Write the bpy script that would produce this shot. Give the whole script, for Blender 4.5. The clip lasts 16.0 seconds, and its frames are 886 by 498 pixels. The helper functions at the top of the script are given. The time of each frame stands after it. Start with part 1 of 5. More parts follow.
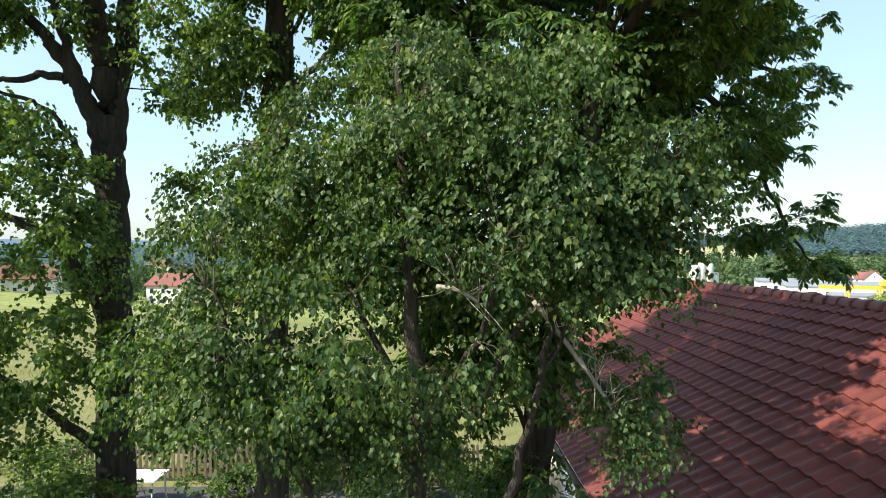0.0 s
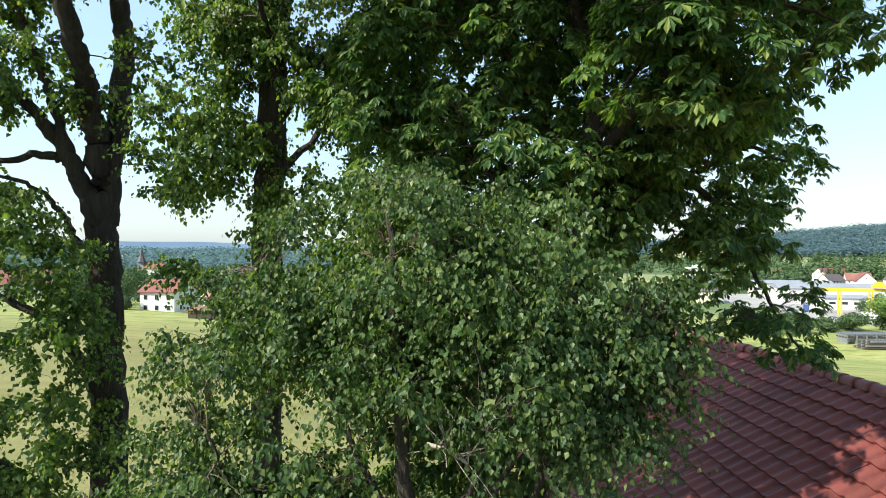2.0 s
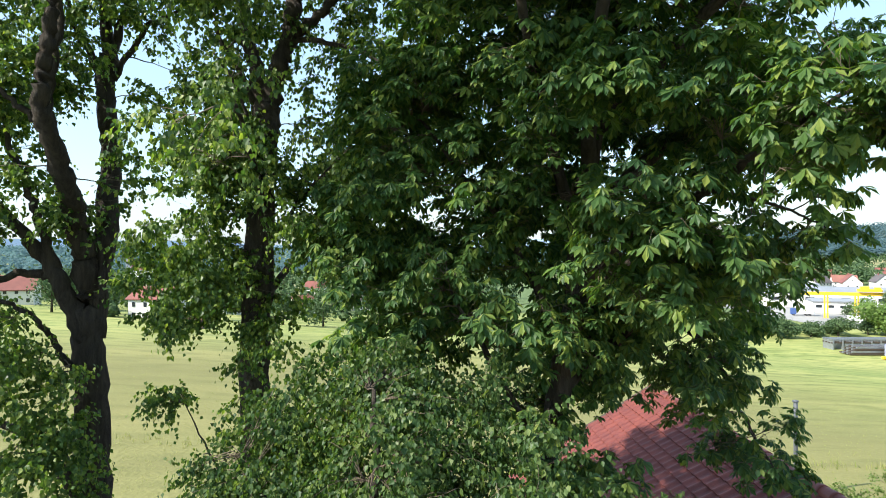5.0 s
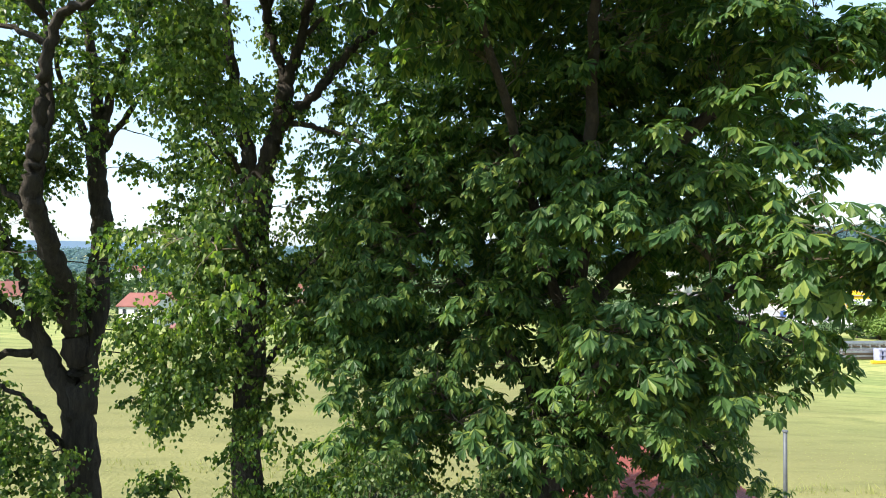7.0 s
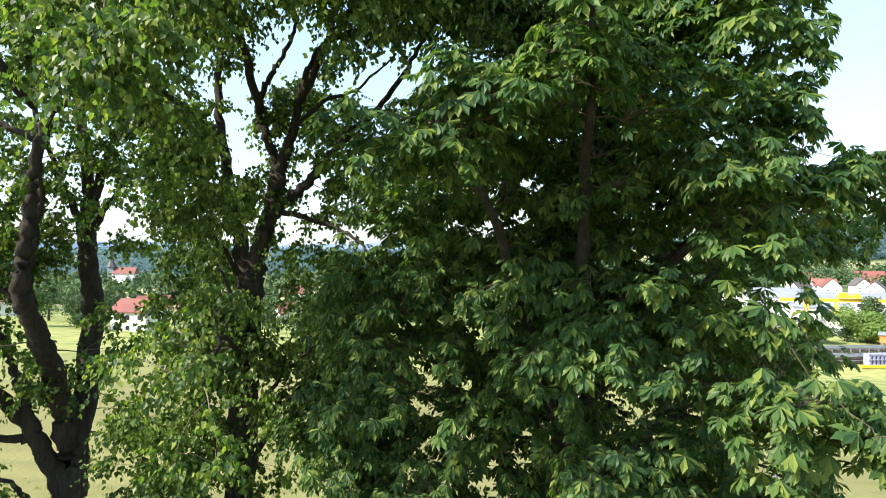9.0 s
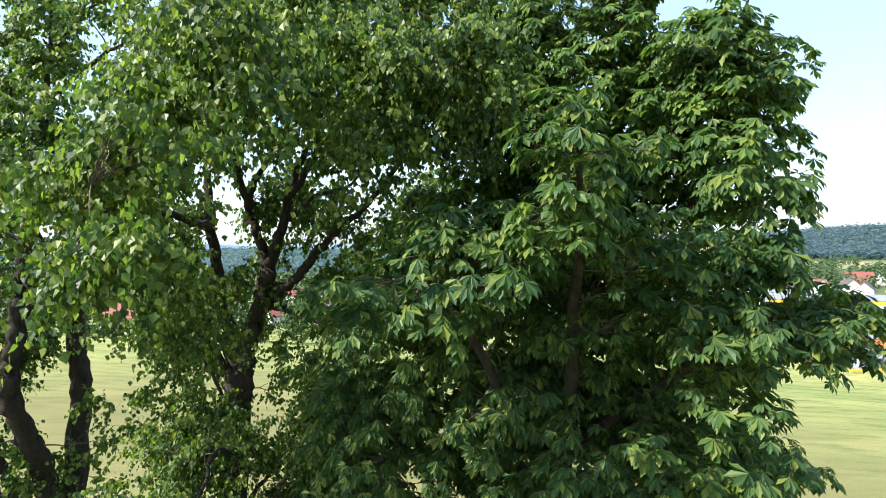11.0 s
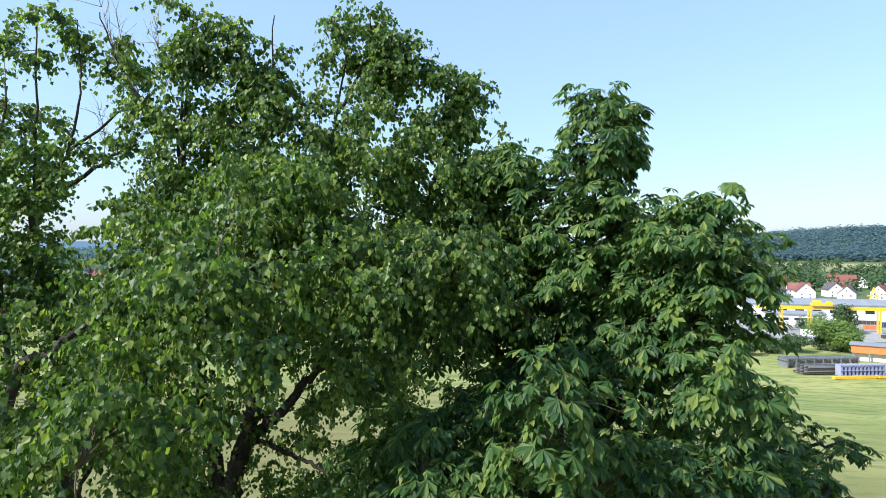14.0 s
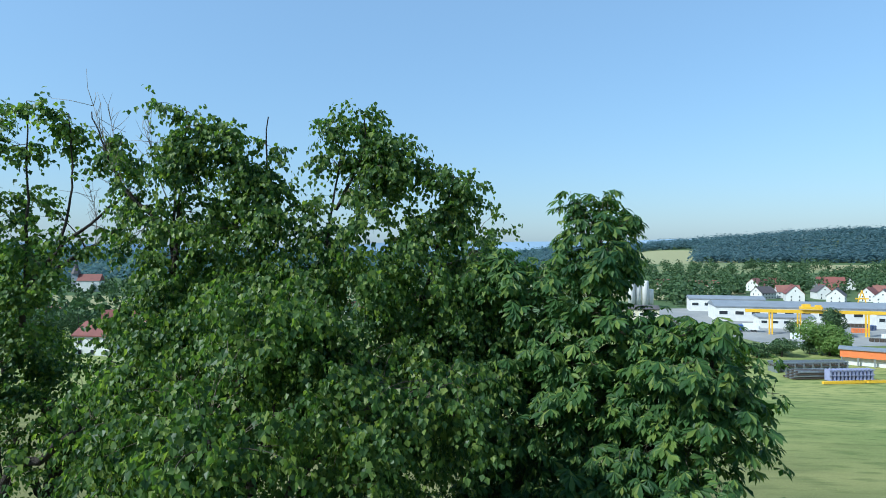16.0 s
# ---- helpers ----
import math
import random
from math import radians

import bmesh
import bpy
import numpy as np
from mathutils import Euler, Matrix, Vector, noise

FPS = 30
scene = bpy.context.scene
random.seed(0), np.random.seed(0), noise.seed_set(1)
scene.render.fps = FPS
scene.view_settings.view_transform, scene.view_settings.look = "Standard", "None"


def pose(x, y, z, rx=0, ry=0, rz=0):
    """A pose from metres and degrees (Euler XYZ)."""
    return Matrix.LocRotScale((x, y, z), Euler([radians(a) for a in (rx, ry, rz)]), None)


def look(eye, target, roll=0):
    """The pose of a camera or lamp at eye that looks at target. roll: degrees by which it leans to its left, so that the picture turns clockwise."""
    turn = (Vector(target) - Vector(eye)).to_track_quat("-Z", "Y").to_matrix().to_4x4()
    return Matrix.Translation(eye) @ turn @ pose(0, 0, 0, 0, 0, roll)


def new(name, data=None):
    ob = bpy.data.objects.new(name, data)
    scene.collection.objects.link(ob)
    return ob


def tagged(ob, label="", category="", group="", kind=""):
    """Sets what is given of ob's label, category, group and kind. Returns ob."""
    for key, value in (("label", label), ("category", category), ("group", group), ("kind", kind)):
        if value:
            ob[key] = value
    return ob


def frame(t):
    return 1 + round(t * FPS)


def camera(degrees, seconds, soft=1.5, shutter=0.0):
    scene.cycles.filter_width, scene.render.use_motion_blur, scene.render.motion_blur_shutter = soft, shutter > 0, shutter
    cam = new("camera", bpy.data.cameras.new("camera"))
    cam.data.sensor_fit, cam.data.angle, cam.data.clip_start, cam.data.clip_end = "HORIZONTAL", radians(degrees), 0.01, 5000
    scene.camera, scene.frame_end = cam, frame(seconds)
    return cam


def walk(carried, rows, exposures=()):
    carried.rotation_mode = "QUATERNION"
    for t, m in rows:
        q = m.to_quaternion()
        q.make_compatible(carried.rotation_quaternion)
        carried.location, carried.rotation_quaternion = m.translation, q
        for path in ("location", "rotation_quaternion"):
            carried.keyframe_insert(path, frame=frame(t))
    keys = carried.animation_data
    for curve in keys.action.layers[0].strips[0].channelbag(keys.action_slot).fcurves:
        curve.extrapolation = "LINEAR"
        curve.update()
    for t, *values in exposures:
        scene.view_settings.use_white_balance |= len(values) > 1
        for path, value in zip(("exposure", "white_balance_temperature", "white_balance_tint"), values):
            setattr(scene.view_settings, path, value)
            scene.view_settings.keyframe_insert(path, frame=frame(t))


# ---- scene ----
# ---- camera ----
cam = camera(71.8, 16.0, 0.9, 0.25)
EXPOSURES = [(0, 0.92, 6200, 10), (4, 1.02, 5950, 10), (9, 1.26, 6150, 13), (12.5, 1.10, 5780, 16), (14, 0.74, 5560, 14), (16, 0.18, 5000, 3)]
PATH = [
    (0, 0.000, 0.000, 6.400, 90.286, -0.077, -0.000),
    (0.5, 0.008, -0.018, 6.747, 90.310, -0.047, -0.126),
    (1, 0.014, -0.043, 7.077, 90.326, -0.009, -0.241),
    (1.5, 0.024, -0.064, 7.424, 90.337, 0.018, -0.358),
    (2, 0.040, -0.088, 7.786, 90.331, 0.031, -0.495),
    (2.5, 0.053, -0.109, 8.136, 90.317, 0.025, -0.638),
    (3, 0.071, -0.125, 8.499, 90.302, 0.015, -0.788),
    (3.5, 0.083, -0.144, 8.837, 90.275, -0.007, -0.920),
    (4, 0.092, -0.164, 9.199, 90.260, -0.035, -1.064),
    (4.5, 0.099, -0.182, 9.551, 90.246, -0.041, -1.208),
    (5, 0.109, -0.196, 9.910, 90.243, -0.029, -1.373),
    (5.5, 0.120, -0.208, 10.268, 90.250, -0.007, -1.548),
    (6, 0.127, -0.220, 10.617, 90.267, 0.019, -1.726),
    (6.5, 0.127, -0.234, 10.948, 90.295, 0.045, -1.896),
    (7, 0.126, -0.251, 11.285, 90.331, 0.059, -2.065),
    (7.5, 0.126, -0.266, 11.613, 90.353, 0.058, -2.237),
    (8, 0.131, -0.271, 11.990, 90.361, 0.049, -2.412),
    (8.5, 0.132, -0.273, 12.365, 90.347, 0.034, -2.562),
    (9, 0.138, -0.269, 12.783, 90.331, 0.020, -2.704),
    (9.5, 0.147, -0.267, 13.192, 90.314, 0.016, -2.853),
    (10, 0.158, -0.269, 13.593, 90.299, 0.024, -3.014),
    (10.5, 0.171, -0.276, 13.985, 90.285, 0.036, -3.184),
    (11, 0.186, -0.287, 14.368, 90.272, 0.042, -3.361),
    (11.5, 0.202, -0.303, 14.741, 90.260, 0.033, -3.543),
    (12, 0.220, -0.325, 15.115, 90.249, -0.000, -3.724),
    (12.5, 0.232, -0.350, 15.497, 90.244, -0.035, -3.907),
    (13, 0.233, -0.375, 15.890, 90.248, -0.067, -4.092),
    (13.5, 0.234, -0.396, 16.250, 90.261, -0.080, -4.283),
    (14, 0.225, -0.406, 16.624, 90.284, -0.072, -4.470),
    (14.5, 0.214, -0.410, 16.987, 90.315, -0.040, -4.654),
    (15, 0.202, -0.412, 17.381, 90.358, -0.015, -4.854),
    (15.5, 0.188, -0.414, 17.747, 90.392, 0.008, -5.036),
    (16, 0.181, -0.411, 18.135, 90.426, 0.032, -5.227),
]
walk(cam, [(r[0], pose(*r[1:])) for r in PATH], EXPOSURES)

# ---- sky and sun ----
SUN_AZ, SUN_EL = radians(-112), radians(41)   # azimuth clockwise from +y
world = bpy.data.worlds.new("sky")
scene.world = world
world.use_nodes = True
wn = world.node_tree
sky = wn.nodes.new("ShaderNodeTexSky")
sky.sky_type, sky.sun_disc = "NISHITA", False
sky.sun_elevation, sky.sun_rotation = SUN_EL, SUN_AZ
sky.air_density, sky.dust_density, sky.ozone_density = 1.4, 1.2, 3.0
haze = wn.nodes.new("ShaderNodeMix")
haze.data_type = "RGBA"
haze.inputs[0].default_value = 0.44
haze.inputs[7].default_value = (3.1, 3.95, 4.5, 1)
wn.links.new(sky.outputs[0], haze.inputs[6])
wn.links.new(haze.outputs[2], wn.nodes["Background"].inputs[0])
wn.nodes["Background"].inputs[1].default_value = 0.132
to_sun = Vector((math.sin(SUN_AZ) * math.cos(SUN_EL), math.cos(SUN_AZ) * math.cos(SUN_EL), math.sin(SUN_EL)))
sun = new("sun", bpy.data.lights.new("sun", "SUN"))
sun.data.energy, sun.data.angle, sun.data.color = 5.0, radians(0.55), (1.0, 0.91, 0.74)
sun.matrix_basis = look(to_sun * 100, (0, 0, 0))


# ---- materials ----
def nodes_of(name, roughness=0.7, metallic=0.0, specular=0.4):
    m = bpy.data.materials.new(name)
    m.use_nodes = True
    nt = m.node_tree
    b = nt.nodes["Principled BSDF"]
    b.inputs["Roughness"].default_value = roughness
    b.inputs["Metallic"].default_value = metallic
    b.inputs["Specular IOR Level"].default_value = specular
    return m, nt, b


def noise_node(nt, scale, detail=4.0, stretch=(1, 1, 1), kind="Object"):
    co = nt.nodes.new("ShaderNodeTexCoord")
    mp = nt.nodes.new("ShaderNodeMapping")
    mp.inputs["Scale"].default_value = stretch
    n = nt.nodes.new("ShaderNodeTexNoise")
    n.inputs["Scale"].default_value = scale
    n.inputs["Detail"].default_value = detail
    nt.links.new(co.outputs[kind], mp.inputs[0])
    nt.links.new(mp.outputs[0], n.inputs["Vector"])
    return n.outputs["Fac"]


def ramp(nt, fac, stops):
    r = nt.nodes.new("ShaderNodeValToRGB")
    els = r.color_ramp.elements
    while len(els) < len(stops):
        els.new(0.5)
    for e, (p, c) in zip(els, stops):
        e.position, e.color = p, (*c, 1)
    nt.links.new(fac, r.inputs[0])
    return r.outputs[0]


def mix(nt, fac, a, b, mode="MIX"):
    m = nt.nodes.new("ShaderNodeMix")
    m.data_type, m.blend_type = "RGBA", mode
    for sock, v in ((m.inputs[0], fac), (m.inputs[6], a), (m.inputs[7], b)):
        if hasattr(v, "links"):
            nt.links.new(v, sock)
        elif isinstance(v, tuple):
            sock.default_value = (*v, 1)
        else:
            sock.default_value = v
    return m.outputs[2]


def bump(nt, b, fac, strength, distance):
    n = nt.nodes.new("ShaderNodeBump")
    n.inputs["Strength"].default_value, n.inputs["Distance"].default_value = strength, distance
    nt.links.new(fac, n.inputs["Height"])
    nt.links.new(n.outputs[0], b.inputs["Normal"])


def surface(name, light, dark, scale=3.0, rough=0.7, relief=0.4, depth=0.01, metallic=0.0, stretch=(1, 1, 1), specular=0.4, pieces=0.0, glow=0.0):
    """Two tones at two scales of noise, with relief; pieces: how far single objects differ in tone."""
    m, nt, b = nodes_of(name, rough, metallic, specular)
    big, fine = noise_node(nt, scale, 3, stretch), noise_node(nt, scale * 9, 5, stretch)
    c = ramp(nt, big, [(0.3, dark), (0.7, light)])
    c = mix(nt, 0.35, c, ramp(nt, fine, [(0.3, dark), (0.7, light)]))
    if pieces:
        info = nt.nodes.new("ShaderNodeObjectInfo")
        g = ramp(nt, info.outputs["Random"], [(0.0, (1 - pieces,) * 3), (1.0, (1 + pieces,) * 3)])
        c = mix(nt, 1.0, c, g, "MULTIPLY")
    nt.links.new(c, b.inputs["Base Color"])
    bump(nt, b, fine, relief, depth)
    if glow:
        nt.links.new(c, b.inputs["Emission Color"])
        b.inputs["Emission Strength"].default_value = glow
    return m


def leaf_material(name, tones, glow, gloss=0.42, through_part=0.38, sheen=0.24):
    """A leaf: glossy above, letting light through, each leaf of its own tone."""
    m, nt, b = nodes_of(name, gloss, 0.0, sheen)
    geo = nt.nodes.new("ShaderNodeNewGeometry")
    n = len(tones) - 1
    c = ramp(nt, geo.outputs["Random Per Island"], [(i / n, t) for i, t in enumerate(tones)])
    patch = noise_node(nt, 0.7, 2)
    c = mix(nt, 0.35, c, ramp(nt, patch, [(0.35, tones[0]), (0.65, tones[-2])]))
    nt.links.new(c, b.inputs["Base Color"])
    tr = nt.nodes.new("ShaderNodeBsdfTranslucent")
    nt.links.new(mix(nt, 1.0, c, glow, "MULTIPLY"), tr.inputs[0])
    ms = nt.nodes.new("ShaderNodeMixShader")
    ms.inputs[0].default_value = through_part
    nt.links.new(b.outputs[0], ms.inputs[1])
    nt.links.new(tr.outputs[0], ms.inputs[2])
    nt.links.new(ms.outputs[0], nt.nodes["Material Output"].inputs[0])
    return m


LINDEN = leaf_material("linden_leaf", [(0.020, 0.046, 0.017), (0.043, 0.086, 0.024), (0.108, 0.162, 0.037), (0.25, 0.29, 0.060)], (2.3, 2.6, 0.9), 0.42, 0.34, 0.22)
YOUNG = leaf_material("young_leaf", [(0.018, 0.042, 0.015), (0.036, 0.076, 0.024), (0.074, 0.122, 0.037), (0.19, 0.23, 0.078)], (2.2, 2.3, 0.85), 0.44, 0.34, 0.22)
CHESTNUT = leaf_material("chestnut_leaf", [(0.022, 0.054, 0.022), (0.043, 0.092, 0.029), (0.084, 0.144, 0.037), (0.23, 0.27, 0.054)], (2.1, 2.4, 0.85), 0.46, 0.32, 0.17)
SHRUB = leaf_material("shrub_leaf", [(0.08, 0.125, 0.03), (0.11, 0.16, 0.04), (0.14, 0.19, 0.05), (0.18, 0.22, 0.07)], (1.8, 2.0, 0.9), 0.5, 0.3)
LIME = leaf_material("lime_green_leaf", [(0.110, 0.180, 0.045), (0.135, 0.205, 0.052), (0.165, 0.24, 0.060), (0.20, 0.26, 0.075)], (1.6, 1.8, 0.9), 0.6, 0.35)
FAR_LEAF = leaf_material("far_leaf_leaf", [(0.040, 0.074, 0.034), (0.056, 0.095, 0.040), (0.076, 0.120, 0.046), (0.10, 0.145, 0.056)], (1.5, 1.7, 1.1), 0.7, 0.2)
# aerial haze of the far forest is mixed into these leaf tones as blue-grey
HAZY_WOODS = leaf_material("hazed_woods_leaf", [(0.100, 0.160, 0.185), (0.112, 0.176, 0.198), (0.124, 0.189, 0.206), (0.134, 0.200, 0.212)], (1.1, 1.2, 1.1), 0.9, 0.5, 0.05)
BARK = surface("bark", (0.095, 0.078, 0.061), (0.028, 0.024, 0.021), 5.0, 0.9, 1.0, 0.05, stretch=(3.0, 3.0, 0.35), specular=0.2)
TWIG = surface("twig", (0.17, 0.13, 0.09), (0.07, 0.055, 0.04), 6.0, 0.85, 0.4, 0.004)
DEAD = surface("dead_wood", (0.36, 0.31, 0.25), (0.2, 0.17, 0.14), 6.0, 0.85, 0.4, 0.004)
TILE = surface("clay_tile", (0.185, 0.045, 0.031), (0.095, 0.024, 0.022), 2.5, 0.62, 0.5, 0.006, pieces=0.18)
RIDGE = surface("ridge_clay", (0.22, 0.058, 0.040), (0.13, 0.035, 0.028), 2.5, 0.6, 0.5, 0.006, pieces=0.15)
PLASTER = surface("cream_plaster", (0.72, 0.64, 0.47), (0.60, 0.52, 0.37), 1.2, 0.9, 0.4, 0.006)
WHITE = surface("white_paint", (0.80, 0.80, 0.78), (0.70, 0.70, 0.68), 1.0, 0.7, 0.3, 0.004)
WHITE_WALL = surface("white_render", (0.72, 0.70, 0.66), (0.60, 0.58, 0.54), 0.3, 0.9, 0.2, 0.01)
TIMBER = surface("dark_timber", (0.10, 0.075, 0.055), (0.05, 0.04, 0.03), 3.0, 0.8, 0.5, 0.006)
PICKET = surface("weathered_picket", (0.23, 0.19, 0.14), (0.13, 0.105, 0.08), 3.0, 0.85, 0.5, 0.004, pieces=0.25)
ASPHALT = surface("asphalt", (0.085, 0.085, 0.09), (0.05, 0.05, 0.053), 1.5, 0.9, 0.5, 0.006)
DARK_STEEL = surface("dark_steel", (0.12, 0.13, 0.14), (0.075, 0.08, 0.09), 3.0, 0.6, 0.3, 0.004, 0.3)
STEEL = surface("grey_steel", (0.34, 0.36, 0.37), (0.24, 0.25, 0.26), 1.5, 0.5, 0.2, 0.004, 0.6)
YELLOW = surface("yellow_paint", (0.82, 0.50, 0.03), (0.70, 0.40, 0.02), 0.5, 0.5, 0.2, 0.004)
ORANGE = surface("orange_sheet", (0.75, 0.22, 0.06), (0.62, 0.17, 0.05), 0.3, 0.6, 0.2, 0.01)
GREY_ROOF = surface("grey_roof", (0.26, 0.28, 0.31), (0.19, 0.205, 0.23), 0.15, 0.7, 0.2, 0.01)
DARK_ROOF = surface("dark_roof", (0.12, 0.10, 0.10), (0.08, 0.07, 0.07), 0.4, 0.7, 0.3, 0.02)
RED_ROOF = surface("red_roof", (0.23, 0.080, 0.062), (0.16, 0.058, 0.046), 0.4, 0.7, 0.3, 0.02)
BROWN_ROOF = surface("brown_roof", (0.27, 0.12, 0.09), (0.2, 0.085, 0.065), 0.4, 0.7, 0.3, 0.02)
YARD = surface("works_yard", (0.33, 0.32, 0.30), (0.22, 0.215, 0.205), 0.06, 0.9, 0.3, 0.02)
BLUE = surface("blue_paint", (0.06, 0.11, 0.30), (0.04, 0.08, 0.22), 0.6, 0.5, 0.2, 0.004)
LILAC = surface("lilac_steel", (0.32, 0.33, 0.48), (0.22, 0.23, 0.36), 0.8, 0.5, 0.2, 0.004)
# haze over the last hills is put in as pale blue plus slight emission
HAZE = surface("hazy_hills_glow", (0.34, 0.43, 0.56), (0.27, 0.36, 0.49), 0.003, 1.0, 0.1, 1.0, specular=0.0, glow=0.22)
GLASS, _, gb = nodes_of("window_glass", 0.08, 0.0, 0.5)
gb.inputs["Base Color"].default_value = (0.03, 0.035, 0.04, 1)


def ground_material():
    """Meadow grass near by with mown stripes, fields further off, forest floor on the hills."""
    m, nt, b = nodes_of("meadow", 0.95, 0.0, 0.15)
    pos = nt.nodes.new("ShaderNodeNewGeometry").outputs["Position"]

    def noise_at(scale, detail, stretch):
        mp = nt.nodes.new("ShaderNodeMapping")
        mp.inputs["Scale"].default_value = stretch
        n = nt.nodes.new("ShaderNodeTexNoise")
        n.inputs["Scale"].default_value, n.inputs["Detail"].default_value = scale, detail
        nt.links.new(pos, mp.inputs[0])
        nt.links.new(mp.outputs[0], n.inputs["Vector"])
        return n.outputs["Fac"]
    stripes = noise_at(0.09, 3, (0.22, 1.0, 0.0))
    patches = noise_at(0.03, 4, (1, 1, 0))
    fine = noise_at(3.5, 6, (1, 1, 0))
    c = ramp(nt, stripes, [(0.38, (0.140, 0.190, 0.048)), (0.50, (0.240, 0.275, 0.080)), (0.62, (0.36, 0.355, 0.12))])
    c = mix(nt, 0.4, c, ramp(nt, patches, [(0.35, (0.21, 0.245, 0.07)), (0.65, (0.39, 0.36, 0.13))]))
    c = mix(nt, 0.35, c, ramp(nt, fine, [(0.3, (0.13, 0.165, 0.042)), (0.7, (0.40, 0.41, 0.16))]))
    streaks = noise_at(0.22, 6, (0.25, 1.0, 0.0))
    c = mix(nt, ramp(nt, streaks, [(0.50, (0, 0, 0)), (0.64, (0.42, 0.42, 0.42))]), c, (0.095, 0.125, 0.035))
    tufts = noise_at(0.55, 6, (0.35, 1.0, 0.0))
    c = mix(nt, ramp(nt, tufts, [(0.50, (0, 0, 0)), (0.66, (0.7, 0.7, 0.7))]), c, (0.085, 0.135, 0.032))
    near = nt.nodes.new("ShaderNodeMapRange")
    near.inputs["From Min"].default_value, near.inputs["From Max"].default_value = 110, 45
    near.inputs["To Max"].default_value = 0.72
    dry = nt.nodes.new("ShaderNodeVectorMath")
    dry.operation = "DISTANCE"
    dry.inputs[1].default_value = (-14, 24, 0)
    nt.links.new(pos, dry.inputs[0])
    nt.links.new(dry.outputs["Value"], near.inputs["Value"])
    c = mix(nt, near.outputs[0], c, (0.17, 0.150, 0.064))
    cells = nt.nodes.new("ShaderNodeTexVoronoi")
    cells.inputs["Scale"].default_value = 0.0045
    nt.links.new(pos, cells.inputs["Vector"])
    sep = nt.nodes.new("ShaderNodeSeparateColor")
    nt.links.new(cells.outputs["Color"], sep.inputs[0])
    fields = ramp(nt, sep.outputs[0], [(0.0, (0.07, 0.11, 0.045)), (0.45, (0.11, 0.15, 0.06)), (0.75, (0.20, 0.22, 0.10)), (1.0, (0.32, 0.29, 0.15))])
    dist = nt.nodes.new("ShaderNodeVectorMath")
    dist.operation = "LENGTH"
    nt.links.new(pos, dist.inputs[0])
    far = nt.nodes.new("ShaderNodeMapRange")
    far.inputs["From Min"].default_value, far.inputs["From Max"].default_value = 270, 330
    nt.links.new(dist.outputs["Value"], far.inputs["Value"])
    c = mix(nt, far.outputs[0], c, fields)
    hay = nt.nodes.new("ShaderNodeVectorMath")
    hay.operation = "DISTANCE"
    hay.inputs[1].default_value = (640, 1560, 0)
    nt.links.new(pos, hay.inputs[0])
    edge = nt.nodes.new("ShaderNodeMapRange")
    edge.inputs["From Min"].default_value, edge.inputs["From Max"].default_value = 300, 270
    nt.links.new(hay.outputs["Value"], edge.inputs["Value"])
    c = mix(nt, edge.outputs[0], c, (0.30, 0.29, 0.15))
    nt.links.new(c, b.inputs["Base Color"])
    bump(nt, b, fine, 0.7, 0.12)
    return m


MEADOW = ground_material()


